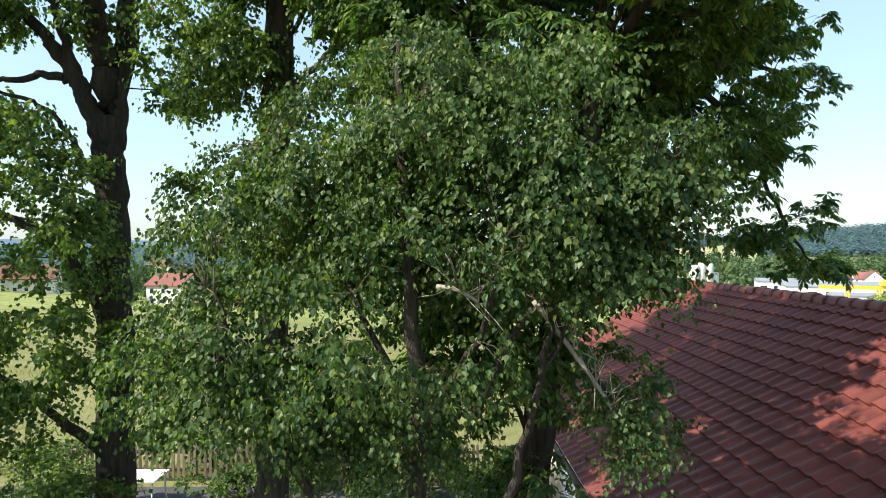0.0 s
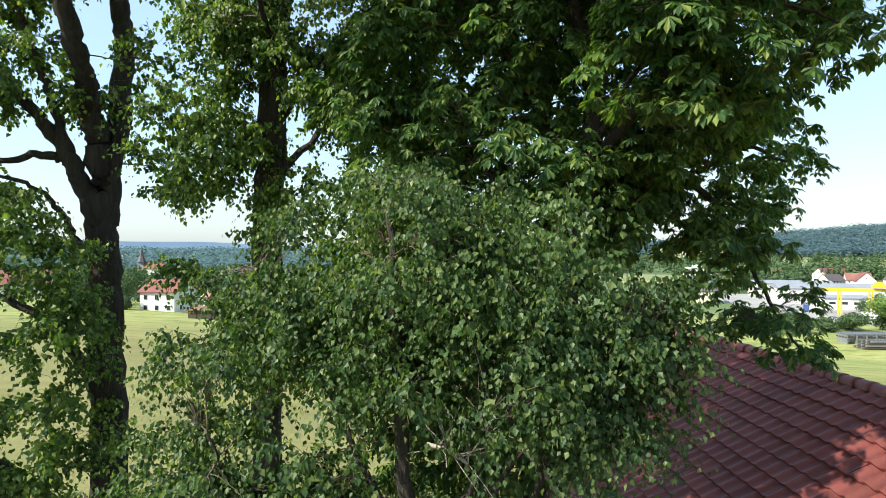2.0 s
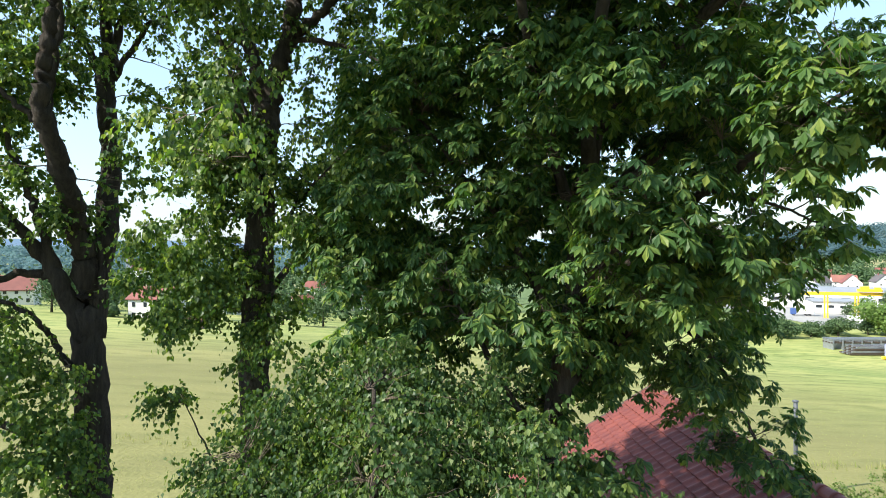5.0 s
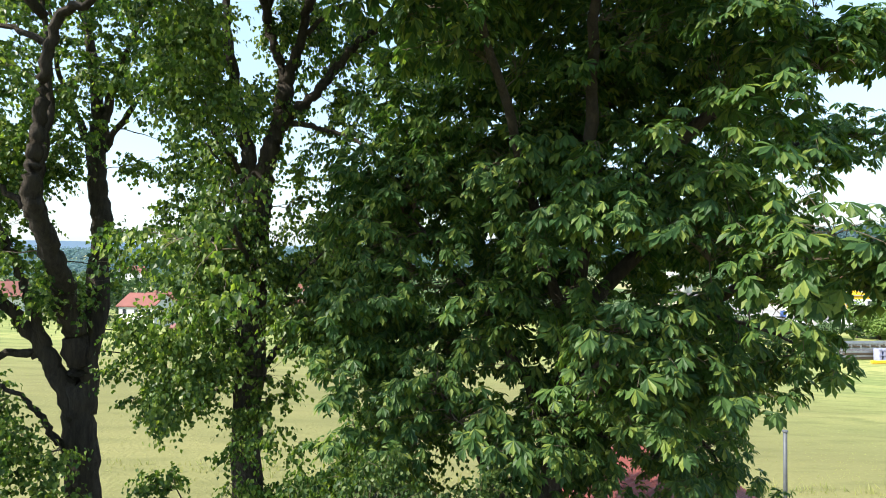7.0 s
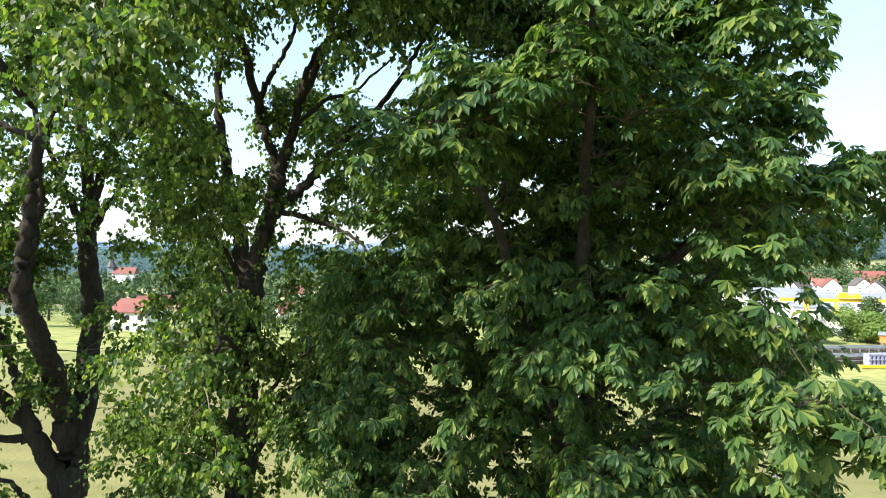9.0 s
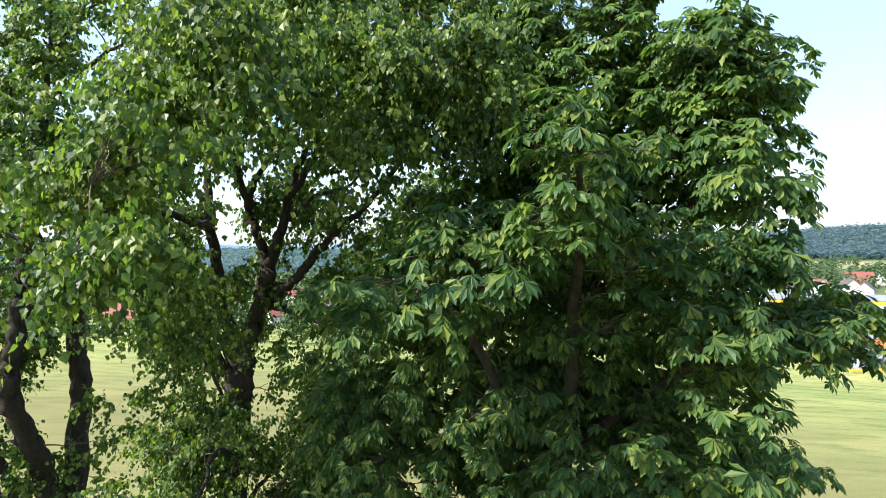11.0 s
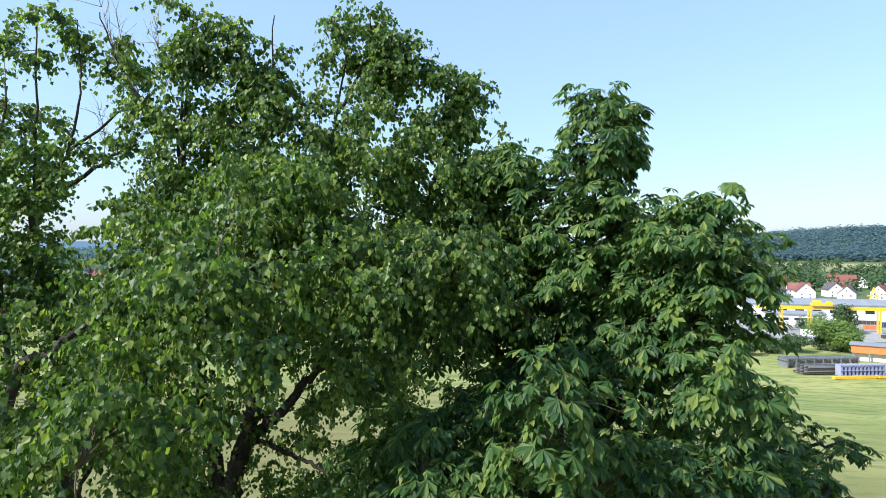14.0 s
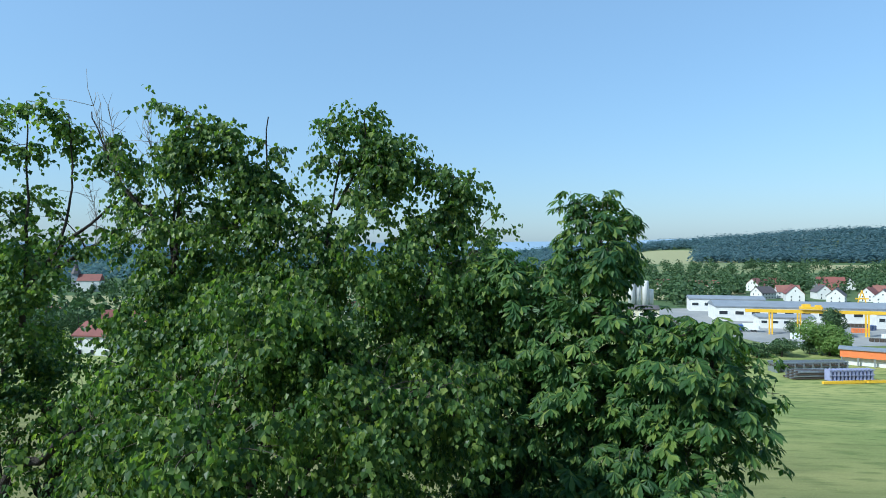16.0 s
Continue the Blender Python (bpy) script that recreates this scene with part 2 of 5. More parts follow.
# ---- mesh builders ----
class Geo:
    """Gathers vertices and triangles, then makes one mesh of them."""

    def __init__(self):
        self.v, self.f, self.n = [], [], 0

    def add(self, verts, faces):
        verts = np.asarray(verts, float).reshape(-1, 3)
        faces = np.asarray(faces, int).reshape(-1, 3)
        self.v.append(verts)
        self.f.append(faces + self.n)
        self.n += len(verts)

    def box(self, c, s, turn=0.0, taper=1.0):
        x, y, z = (a / 2 for a in s)
        p = np.array([(sx * x * (taper if k else 1), sy * y * (taper if k else 1), z if k else -z) for k in (0, 1) for sx, sy in ((-1, -1), (1, -1), (1, 1), (-1, 1))])
        if turn:
            ca, sa = math.cos(turn), math.sin(turn)
            p = p @ np.array([(ca, sa, 0), (-sa, ca, 0), (0, 0, 1)])
        self.quads(p + np.array(c), [(0, 3, 2, 1), (4, 5, 6, 7), (0, 1, 5, 4), (1, 2, 6, 5), (2, 3, 7, 6), (3, 0, 4, 7)])

    def quads(self, verts, quads):
        self.add(verts, [t for a, b, c, d in quads for t in ((a, b, c), (a, c, d))])

    def tube(self, pts, radii, sides=6, rough=0.0):
        pts = np.asarray(pts, float)
        d = np.gradient(pts, axis=0)
        d /= np.linalg.norm(d, axis=1, keepdims=True) + 1e-9
        ref = np.where(np.abs(d[:, 2:3]) > 0.9, np.array([[1.0, 0, 0]]), np.array([[0, 0, 1.0]]))
        ref[:] = ref[len(ref) // 2]
        u = np.cross(d, ref)
        u /= np.linalg.norm(u, axis=1, keepdims=True) + 1e-9
        w = np.cross(d, u)
        a = np.arange(sides) * 2 * math.pi / sides
        r = np.asarray(radii, float)[:, None] * np.ones(sides)
        if rough:
            r = r * (1 + rough * (np.random.rand(*r.shape) - 0.5) + rough * 0.6 * np.sin(a * 3 + 1.0))
        ring = pts[:, None] + r[..., None] * (np.cos(a)[:, None] * u[:, None] + np.sin(a)[:, None] * w[:, None])
        n, s = len(pts), sides
        i, j = np.meshgrid(np.arange(n - 1), np.arange(s), indexing="ij")
        p, q = (i * s + j).ravel(), (i * s + (j + 1) % s).ravel()
        f = np.concatenate([np.stack([p, q, q + s], -1), np.stack([p, q + s, p + s], -1)])
        caps = [(0, k + 1, k) for k in range(1, s - 1)] + [((n - 1) * s, (n - 1) * s + k, (n - 1) * s + k + 1) for k in range(1, s - 1)]
        self.add(ring.reshape(-1, 3), np.concatenate([f, caps]))

    def mesh(self, name, smooth=False, base=(0, 0, 0)):
        v, f = np.concatenate(self.v) - np.array(base, float), np.concatenate(self.f)
        me = bpy.data.meshes.new(name)
        me.vertices.add(len(v))
        me.vertices.foreach_set("co", v.astype(np.float32).ravel())
        me.loops.add(len(f) * 3)
        me.loops.foreach_set("vertex_index", f.astype(np.int32).ravel())
        me.polygons.add(len(f))
        me.polygons.foreach_set("loop_start", (np.arange(len(f)) * 3).astype(np.int32))
        me.update(calc_edges=True)
        me.validate()
        me.polygons.foreach_set("use_smooth", np.full(len(me.polygons), smooth, bool))
        return me


def part(name, geo, material, parent=None, label="", smooth=False, base=(0, 0, 0)):
    """One mesh object of a Geo (or of a mesh already made), under a thing or a part; base: the world place of the thing's origin."""
    me = geo.mesh(name, smooth, base) if isinstance(geo, Geo) else geo
    if not me.materials:
        me.materials.append(material)
    ob = new(name, me)
    if parent:
        ob.parent = parent
    return tagged(ob, label)


def thing(name, at, label, category, group="", kind="", turn=0.0):
    ob = new(name)
    ob.empty_display_size = 0.2
    ob.matrix_basis = pose(*at, 0, 0, turn)
    return tagged(ob, label, category, group, kind)


def spline(pts, steps=6):
    """Catmull-Rom through the points."""
    p = np.asarray(pts, float)
    p = np.vstack([2 * p[0] - p[1], p, 2 * p[-1] - p[-2]])
    t = np.linspace(0, 1, steps, endpoint=False)[:, None]
    out = [0.5 * (2 * b + (c - a) * t + (2 * a - 5 * b + 4 * c - d) * t**2 + (3 * b - a - 3 * c + d) * t**3) for a, b, c, d in zip(p, p[1:], p[2:], p[3:])]
    return np.vstack([*out, p[-2:-1]])


def unit(v):
    return v / (np.linalg.norm(v, axis=-1, keepdims=True) + 1e-9)


# ---- the ground ----
def smooth_step(a, b, x):
    t = np.clip((x - a) / (b - a), 0, 1)
    return t * t * (3 - 2 * t)


def ground_height(x, y):
    """A level yard, a meadow that falls away to a valley floor, wooded hills beyond."""
    x, y = np.asarray(x, float), np.asarray(y, float)
    r, az = np.hypot(x, y), np.degrees(np.arctan2(x, y))
    fall = -0.0759 * np.maximum(y - 17, 0) - 0.0553 * x * smooth_step(15, 60, y)
    low = -20.3
    z = low + np.where(fall - low > 6, fall - low, 6 * np.exp(np.clip((fall - low - 6) / 6, -30, 0)))
    z = z - 6 * np.exp(-np.clip((fall - low) / 6, -0, 30)) * smooth_step(90, 160, r)
    z = np.maximum(z, low)
    z = z * smooth_step(8, 20, y)
    right = smooth_step(8, 20, az) * (1 - smooth_step(75, 110, az))
    top = np.interp(az, [10, 22, 26, 31, 36, 41, 60, 90], [30, 34, 47, 66, 76, 83, 80, 45])
    rolls = 4 * np.sin(az * 0.55) + 3 * np.sin(az * 1.3 + 1)
    hill = (smooth_step(900, 1450, r) * 16 + smooth_step(1400, 2350, r) * (top + 20.3 - 16 + rolls * 0.5)) * right
    far = smooth_step(1500, 4300, r) * (34 + 4 * np.sin(az * 0.35) + 3 * np.sin(az * 0.9)) * (1 - right)
    return z + hill + far


def build_ground():
    az = np.unique(np.concatenate([np.linspace(-180, 180, 73), np.linspace(-48, 48, 193)]))
    rad = np.concatenate([np.linspace(2, 40, 20), np.geomspace(44, 4700, 90)])
    a, r = np.meshgrid(np.radians(az[:-1]), rad)
    x, y = r * np.sin(a), r * np.cos(a)
    v = np.stack([x, y, ground_height(x, y)], -1).reshape(-1, 3)
    n, m = len(rad), len(az) - 1
    i, j = np.meshgrid(np.arange(n - 1), np.arange(m), indexing="ij")
    p, q = (i * m + j).ravel(), (i * m + (j + 1) % m).ravel()
    f = np.concatenate([np.stack([p, q + m, q], -1), np.stack([p, p + m, q + m], -1)])
    g = Geo()
    g.add(np.vstack([v, [[0, 0, 0]]]), np.concatenate([f, [(len(v), j, (j + 1) % m) for j in range(m)]]))
    tagged(part("ground", g, MEADOW, smooth=True), "sunlit yellow-green mown meadow falling to a valley", "meadow", kind="structure")


build_ground()
g = Geo()
px, py = np.meshgrid(np.linspace(-16, 2.6, 40), np.linspace(-12, 16.6, 50))
pz = 0.035 + 0.012 * np.sin(px * 1.3) * np.cos(py * 0.9)
i, j = np.meshgrid(np.arange(49), np.arange(39), indexing="ij")
p = (i * 40 + j).ravel()
g.add(np.stack([px, py, pz], -1), np.concatenate([np.stack([p, p + 1, p + 41], -1), np.stack([p, p + 41, p + 40], -1)]))
tagged(part("pavement", g, ASPHALT), "dark grey asphalt yard beneath the trees", "pavement", kind="structure")


# ---- trees ----
def sample_crown(rng, clumps, count, gap=0.0, shell=2.0, airy=0.0, spray=None):
    """Twig places inside a crown of rounded clumps (x, y, z, rx, ry, rz), denser towards the outside, with gaps.
    spray: (twigs in each, radius, thickness, droop) gathers the twigs into flat sprays that hang at their rims."""
    c = np.array([(*q, 1.0)[:7] for q in clumps], float)
    weight = (c[:, 3] * c[:, 4] * c[:, 5]) ** 0.75 * c[:, 6] * np.where(c[:, 3] < 0.4, 1.8, 1.0)
    pick = rng.choice(len(c), count * 3, p=weight / weight.sum())
    d = unit(rng.normal(size=(count * 3, 3)))
    r = rng.random(count * 3)[:, None] ** (1 / shell)
    inner = np.maximum(c[:, 3:6] - 0.3 * spray[1], 0.6 * c[:, 3:6]) if spray else c[:, 3:6]
    p = c[pick, :3] + d * r * inner[pick]
    if gap:
        keep = np.array([noise.noise(Vector(q * 0.75)) + 0.5 * noise.noise(Vector(q * 1.9)) for q in p]) > gap + airy * np.clip((p[:, 2] - 15.5) / 3.0, 0, 1)
        keep |= (c[pick, 3] < 0.4) | (c[pick, 6] >= 1.6)
        if airy:
            keep &= np.array([noise.noise(Vector(q * 2.6)) for q in p]) > -0.6 + 0.62 * np.clip((p[:, 2] - 16.5) / 2.0, 0, 1)
        p, d, pick = p[keep], d[keep], pick[keep]
    if spray:
        each, radius, thick, droop = spray
        n = count // each
        k = np.repeat(np.arange(n), each)
        reach = np.minimum(radius, 0.75 * c[pick[:n], 3])[k] * rng.uniform(0.6, 1.3, n)[k]
        ang, f = rng.random(n * each) * 2 * math.pi, rng.random(n * each) ** 0.5
        flat = np.stack([np.cos(ang), np.sin(ang), 0 * ang], -1)
        lean = unit(d[k] * np.array([1, 1, 0]))
        p = p[k] + (flat * f[:, None] + lean * 0.3) * reach[:, None]
        p[:, 2] += rng.normal(size=n * each) * thick - droop * reach * f**2
        d = unit(flat * f[:, None] + d[k] * 0.6)
    return p[:count], unit(d * np.array([1, 1, 0.6]) + np.array([0, 0, 0.25]))[:count]


def grow(rng, wood, twigs, limbs, targets, reach=1.0, sides=7):
    """Limbs (points, thick end, thin end) as tapered tubes, then a bent twig from the nearest wood to every target."""
    skeleton, thick = [], []
    for pts, r0, r1 in limbs:
        line = spline(pts, 7)
        t = np.linspace(0, 1, len(line))
        line[1:-1] += rng.normal(size=(len(line) - 2, 3)) * min(0.02, 0.25 * r0) * reach
        radii = r0 + (r1 - r0) * t**0.8
        wood.tube(line, radii, max(sides, 6) if r0 < 0.12 else 12, 0.16)
        skeleton.append(line)
        thick.append(radii)
    pts, rad = np.vstack(skeleton), np.concatenate(thick)
    near = np.array([np.min(((pts - t) ** 2).sum(1)) for t in targets])
    ends = np.zeros((len(targets), 2, 3))
    for k in np.argsort(near):
        t = targets[k]
        off = t - pts
        d2 = (off**2).sum(1) + np.where(off[:, 2] < -0.3, 0.6, 0.0) + 0.8 * (rad < 0.006)
        n = int(np.argmin(d2))
        a, r = pts[n], rad[n]
        length = np.linalg.norm(t - a) + 1e-3
        bend = a + (t - a) * 0.5 + np.array([0, 0, 0.14 * length]) + rng.normal(size=3) * 0.07 * length
        s = np.linspace(0, 1, 6)[:, None]
        line = (1 - s) ** 2 * a + 2 * s * (1 - s) * bend + s**2 * t
        line[1:-1] += rng.normal(size=(4, 3)) * 0.02 * length
        ra = min(r * 0.7, 0.006 + 0.011 * length)
        radii = np.linspace(ra, 0.0028, 6)
        (twigs if ra < 0.016 else wood).tube(line, radii, 3 if ra < 0.016 else 6)
        pts, rad = np.vstack([pts, line[2:]]), np.concatenate([rad, radii[2:]])
        ends[k] = line[3], t
    return ends


PLAIN = (np.array([(0, 0, 0), (-0.45, 0.36, 0.08), (0, 0.42, -0.04), (0.45, 0.36, 0.08), (0, 1.0, -0.12)]),
         np.array([(0, 2, 1), (0, 3, 2), (1, 2, 4), (2, 3, 4)]))
DIAMOND = (np.array([(0, 0, 0), (-0.4, 0.45, 0.05), (0.4, 0.45, 0.05), (0, 1.0, -0.1)]), np.array([(0, 2, 1), (1, 2, 3)]))
LEAFLET = (np.array([(0, 0, 0), (-0.19, 0.66, 0.0), (0, 0.55, -0.05), (0.19, 0.66, 0.0), (0, 1.0, -0.16)]), PLAIN[1])


def lay(geo, shape, at, side, along, normal, size):
    """Many copies of a leaf shape, each with its own place, axes and length."""
    v, f = shape
    size = np.asarray(size)[:, None, None]
    p = at[:, None] + size * (v[None, :, 0:1] * side[:, None] + v[None, :, 1:2] * along[:, None] + v[None, :, 2:3] * normal[:, None])
    n = len(v)
    geo.add(p.reshape(-1, 3), (f[None] + (np.arange(len(at)) * n)[:, None, None]).reshape(-1, 3))


def heart_leaves(rng, geo, ends, out, shoots, each, size, length, shape=PLAIN, hang=0.8):
    """Linden leaves, set in turn to both sides of drooping shoots that fan from each twig's end."""
    k = np.repeat(np.arange(len(ends)), shoots)
    s = rng.random((len(k), 1)) ** 0.6
    root = ends[k, 0] * (1 - s) + ends[k, 1] * s
    go = unit(out[k] * np.array([0.9, 0.9, 0.5]) + rng.normal(size=root.shape) * 0.62 + np.array([0, 0, -0.18]))
    reach = length * rng.uniform(0.5, 1.25, (len(k), 1))
    lateral = unit(np.cross(go, np.array([0, 0, 1.0])))
    for j in range(each):
        f = (j + 0.6 + 0.5 * rng.random((len(k), 1))) / each
        at = root + go * reach * f + np.array([0, 0, -1.0]) * reach * 0.35 * f**2 * hang + rng.normal(size=root.shape) * 0.02
        sign = 1 if j % 2 else -1
        along = unit(go * 0.4 + lateral * 0.55 * sign + np.array([0, 0, -hang]) + rng.normal(size=at.shape) * 0.3)
        normal = unit(out[k] * 0.5 + np.array([0, 0, 0.6]) + rng.normal(size=at.shape) * 0.55)
        side = unit(np.cross(along, normal))
        lay(geo, shape, at, side, along, np.cross(side, along), size * rng.uniform(0.65, 1.2, len(k)) * (1.0 - 0.25 * f[:, 0]))


def fan_leaves(rng, geo, stalks, ends, out, each, size, spread):
    """Horse chestnut leaves: five to seven leaflets fanned from the end of a long stalk."""
    k = np.repeat(np.arange(len(ends)), each)
    root = ends[k, 0] * 0.25 + ends[k, 1] * 0.75
    go = unit(out[k] * np.array([1, 1, 0.35]) + rng.normal(size=root.shape) * 0.65 + np.array([0, 0, 0.12]))
    at = root + go * spread * rng.uniform(0.5, 1.2, (len(k), 1))
    normal = unit(np.array([0, 0, 0.95]) + out[k] * 0.45 + rng.normal(size=at.shape) * 0.24)
    ahead = unit(go - normal * (go * normal).sum(1, keepdims=True))
    side = np.cross(ahead, normal)
    big = size * rng.uniform(0.6, 1.2, len(k))
    for turn, share in ((0, 1.0), (33, 0.97), (-33, 0.97), (68, 0.84), (-68, 0.84), (112, 0.6), (-112, 0.6)):
        a = radians(turn) + rng.normal(size=(len(k), 1)) * 0.08
        d = unit(np.cos(a) * ahead + np.sin(a) * side - normal * rng.uniform(0.18, 0.75, (len(k), 1)))
        s = unit(np.cross(d, normal))
        lay(geo, LEAFLET, at, s, d, np.cross(s, d), big * share * rng.uniform(0.9, 1.1, len(k)))
    for a, b in list(zip(root, at))[::6]:
        stalks.tube([a, b], [0.0035, 0.0025], 3)


def tree(seed, at, label, limbs, clumps, twig_count, gap, leaf, material, category="tree", bare=(), airy=0.0, spray=None):
    rng = np.random.default_rng(seed)
    targets, out = sample_crown(rng, clumps, twig_count, gap, airy=airy, spray=spray)
    wood, twigs, crown = Geo(), Geo(), Geo()
    ends = grow(rng, wood, twigs, limbs, targets)
    leaf(rng, crown, twigs, ends, out)
    t = thing("tree", at, label, category, "trees in the yard")
    part("trunk", wood, BARK, t, "furrowed dark grey-brown trunk and limbs", True, at)
    tagged(part("twig_mass", twigs, TWIG, t, "thin brown twigs", True, at), kind="stuff")
    part("crown", crown, material, t, "", False, at)
    for pts, r0, r1 in bare:
        g = Geo()
        line = spline(pts, 5)
        g.tube(line, np.linspace(r0, r1, len(line)), 5)
        for q in line[3:]:
            for _ in range(3):
                d = unit(np.array([0, 0, 0.7]) + rng.normal(size=3) * 0.6) * rng.uniform(0.2, 0.6)
                g.tube([q, q + d * 0.5 + rng.normal(size=3) * 0.03, q + d], [0.005, 0.004, 0.002], 4)
        part("dead_branch", g, DEAD, t, "bare dry branch", True, at)
    return t


def heavier(clumps, k):
    """The same clumps with k times the leaves."""
    return [(*q[:6], k * (q[6] if len(q) > 6 else 1.0)) for q in clumps]


# tall linden with two stems
STEMS = [([(-6.0, 11.3, -0.1), (-6.0, 11.3, 2.4), (-6.02, 11.3, 5.0), (-6.1, 11.3, 7.2), (-6.17, 11.3, 8.7)], 0.35, 0.265),
         ([(-6.16, 11.3, 8.3), (-6.2, 11.2, 9.6), (-6.18, 10.9, 10.4), (-6.05, 10.4, 11.0), (-5.97, 9.8, 11.75), (-5.88, 9.4, 12.3), (-5.8, 9.4, 13.05), (-5.67, 9.4, 14.1), (-5.4, 9.3, 14.9), (-4.9, 9.2, 15.1), (-4.3, 9.0, 15.6)], 0.25, 0.04),
         ([(-6.14, 11.35, 8.3), (-6.07, 11.45, 9.6), (-5.96, 11.6, 10.8), (-6.02, 11.8, 11.9), (-6.22, 12.0, 12.9), (-6.19, 12.0, 13.8)], 0.23, 0.15)]
LEFT_BOUGHS = [([(-6.2, 11.25, 8.3), (-6.45, 11.1, 9.05), (-6.72, 10.95, 9.7), (-7.2, 10.8, 10.4), (-7.9, 10.7, 11.2), (-8.6, 10.6, 12.4)], 0.21, 0.04),
              ([(-6.6, 11.0, 9.4), (-7.0, 10.85, 9.55), (-7.6, 10.7, 9.4), (-8.6, 10.6, 9.5)], 0.10, 0.03),
              ([(-6.6, 11.0, 9.6), (-6.85, 10.9, 10.5), (-7.04, 10.9, 11.1), (-7.3, 10.8, 11.8), (-7.5, 10.8, 13.2), (-8.0, 10.8, 14.8)], 0.11, 0.025),
              ([(-6.05, 10.0, 11.7), (-6.3, 9.8, 12.1), (-6.7, 9.6, 12.5), (-7.2, 9.5, 13.2)], 0.08, 0.02),
              ([(-6.0, 9.8, 11.75), (-6.05, 9.9, 12.6), (-5.95, 10.0, 13.8), (-6.1, 10.1, 15.2), (-6.4, 10.3, 17.0), (-6.3, 10.4, 19.4)], 0.10, 0.015),
              ([(-5.6, 9.35, 14.5), (-6.3, 9.3, 14.75), (-7.4, 9.4, 14.8)], 0.06, 0.02)]
LOW_BOUGHS = [([(-6.2, 11.2, 7.5), (-6.43, 11.0, 7.95), (-6.6, 10.8, 8.45), (-7.0, 10.6, 8.95), (-7.8, 10.5, 9.2)], 0.085, 0.025),
              ([(-6.05, 11.2, 5.0), (-6.6, 10.9, 6.2), (-7.4, 10.8, 6.9), (-8.8, 10.7, 7.3)], 0.13, 0.04),
              ([(-6.0, 11.2, 2.6), (-6.9, 10.8, 3.6), (-8.0, 10.4, 4.6)], 0.12, 0.03)]
HIGH_BOUGHS = [([(-6.2, 12.0, 12.8), (-6.5, 12.0, 13.7), (-6.85, 12.0, 14.4), (-7.1, 12.0, 15.8), (-7.3, 11.8, 17.8)], 0.10, 0.02),
              ([(-6.19, 12.0, 13.6), (-6.3, 12.0, 14.9), (-6.45, 12.0, 15.8), (-6.72, 12.0, 16.8), (-6.6, 12.0, 17.4), (-5.9, 11.8, 17.95), (-5.2, 11.7, 18.4), (-4.7, 11.7, 18.7)], 0.12, 0.02),
              ([(-6.15, 12.0, 13.6), (-5.95, 11.95, 14.3), (-5.57, 11.8, 15.2), (-5.08, 11.65, 16.0), (-4.7, 11.4, 17.2)], 0.11, 0.02),
              ([(-6.1, 12.0, 13.3), (-5.4, 11.8, 14.2), (-4.9, 11.7, 14.45), (-4.3, 11.6, 14.8)], 0.075, 0.02),
              ([(-6.0, 10.6, 16.2), (-5.65, 10.1, 17.5), (-5.1, 10.0, 18.2), (-4.3, 10.0, 18.9), (-3.85, 10.0, 19.4)], 0.055, 0.01),
              ([(-5.1, 10.0, 18.2), (-4.9, 10.0, 19.2), (-4.95, 10.0, 20.4)], 0.03, 0.008), ([(-6.0, 10.7, 17.5), (-5.7, 10.2, 19.0), (-5.6, 10.0, 20.6)], 0.04, 0.008)]
TOP = [(-7.4, 10.8, 19.0, 1.9, 1.8, 2.0), (-6.3, 10.5, 19.8, 0.9, 0.9, 1.0), (-5.7, 10.0, 20.2, 0.3, 0.3, 0.7, 2.2), (-5.3, 10.0, 20.3, 0.25, 0.3, 0.6, 2.0), (-4.95, 10.0, 20.0, 0.25, 0.3, 0.6, 1.8),
       (-4.4, 10.0, 19.9, 0.25, 0.3, 0.6, 1.4), (-4.6, 10.0, 18.6, 0.5, 0.5, 0.4, 1.2), (-5.6, 10.1, 17.4, 0.38, 0.4, 0.5, 1.2), (-5.0, 10.0, 18.0, 0.38, 0.4, 0.35, 1.0), (-5.9, 10.4, 16.5, 0.38, 0.4, 0.5, 1.0),
       (-7.0, 10.8, 17.6, 0.9, 0.8, 0.9), (-6.1, 10.5, 18.3, 0.6, 0.6, 0.7), (-5.3, 10.2, 18.3, 0.5, 0.5, 0.6)]
AIRY = [(-6.0, 11.8, 14.5, 1.4, 1.0, 1.3, 0.6), (-5.2, 11.7, 13.2, 0.9, 0.9, 0.8, 0.4), (-6.9, 10.7, 13.6, 1.2, 1.0, 1.4, 0.7), (-5.5, 11.6, 10.2, 0.8, 0.8, 1.0, 0.5), (-4.8, 11.5, 14.2, 0.9, 0.8, 0.7, 0.5), (-6.6, 11.9, 16.2, 1.2, 0.9, 1.2, 0.7)]
# clumps outside the view, added to throw shade on the lower left leaves
UNSEEN_SHADE = [(-7.8, 6.8, 17.8, 1.6, 1.6, 1.6), (-6.8, 5.4, 17.4, 1.2, 1.2, 1.2), (-8.6, 5.6, 18.6, 1.5, 1.5, 1.5), (-10.5, 8.2, 10.5, 1.6, 1.5, 1.8), (-9.8, 7.2, 13.5, 1.6, 1.5, 1.6), (-11.2, 7.6, 7.6, 1.5, 1.4, 1.8)]
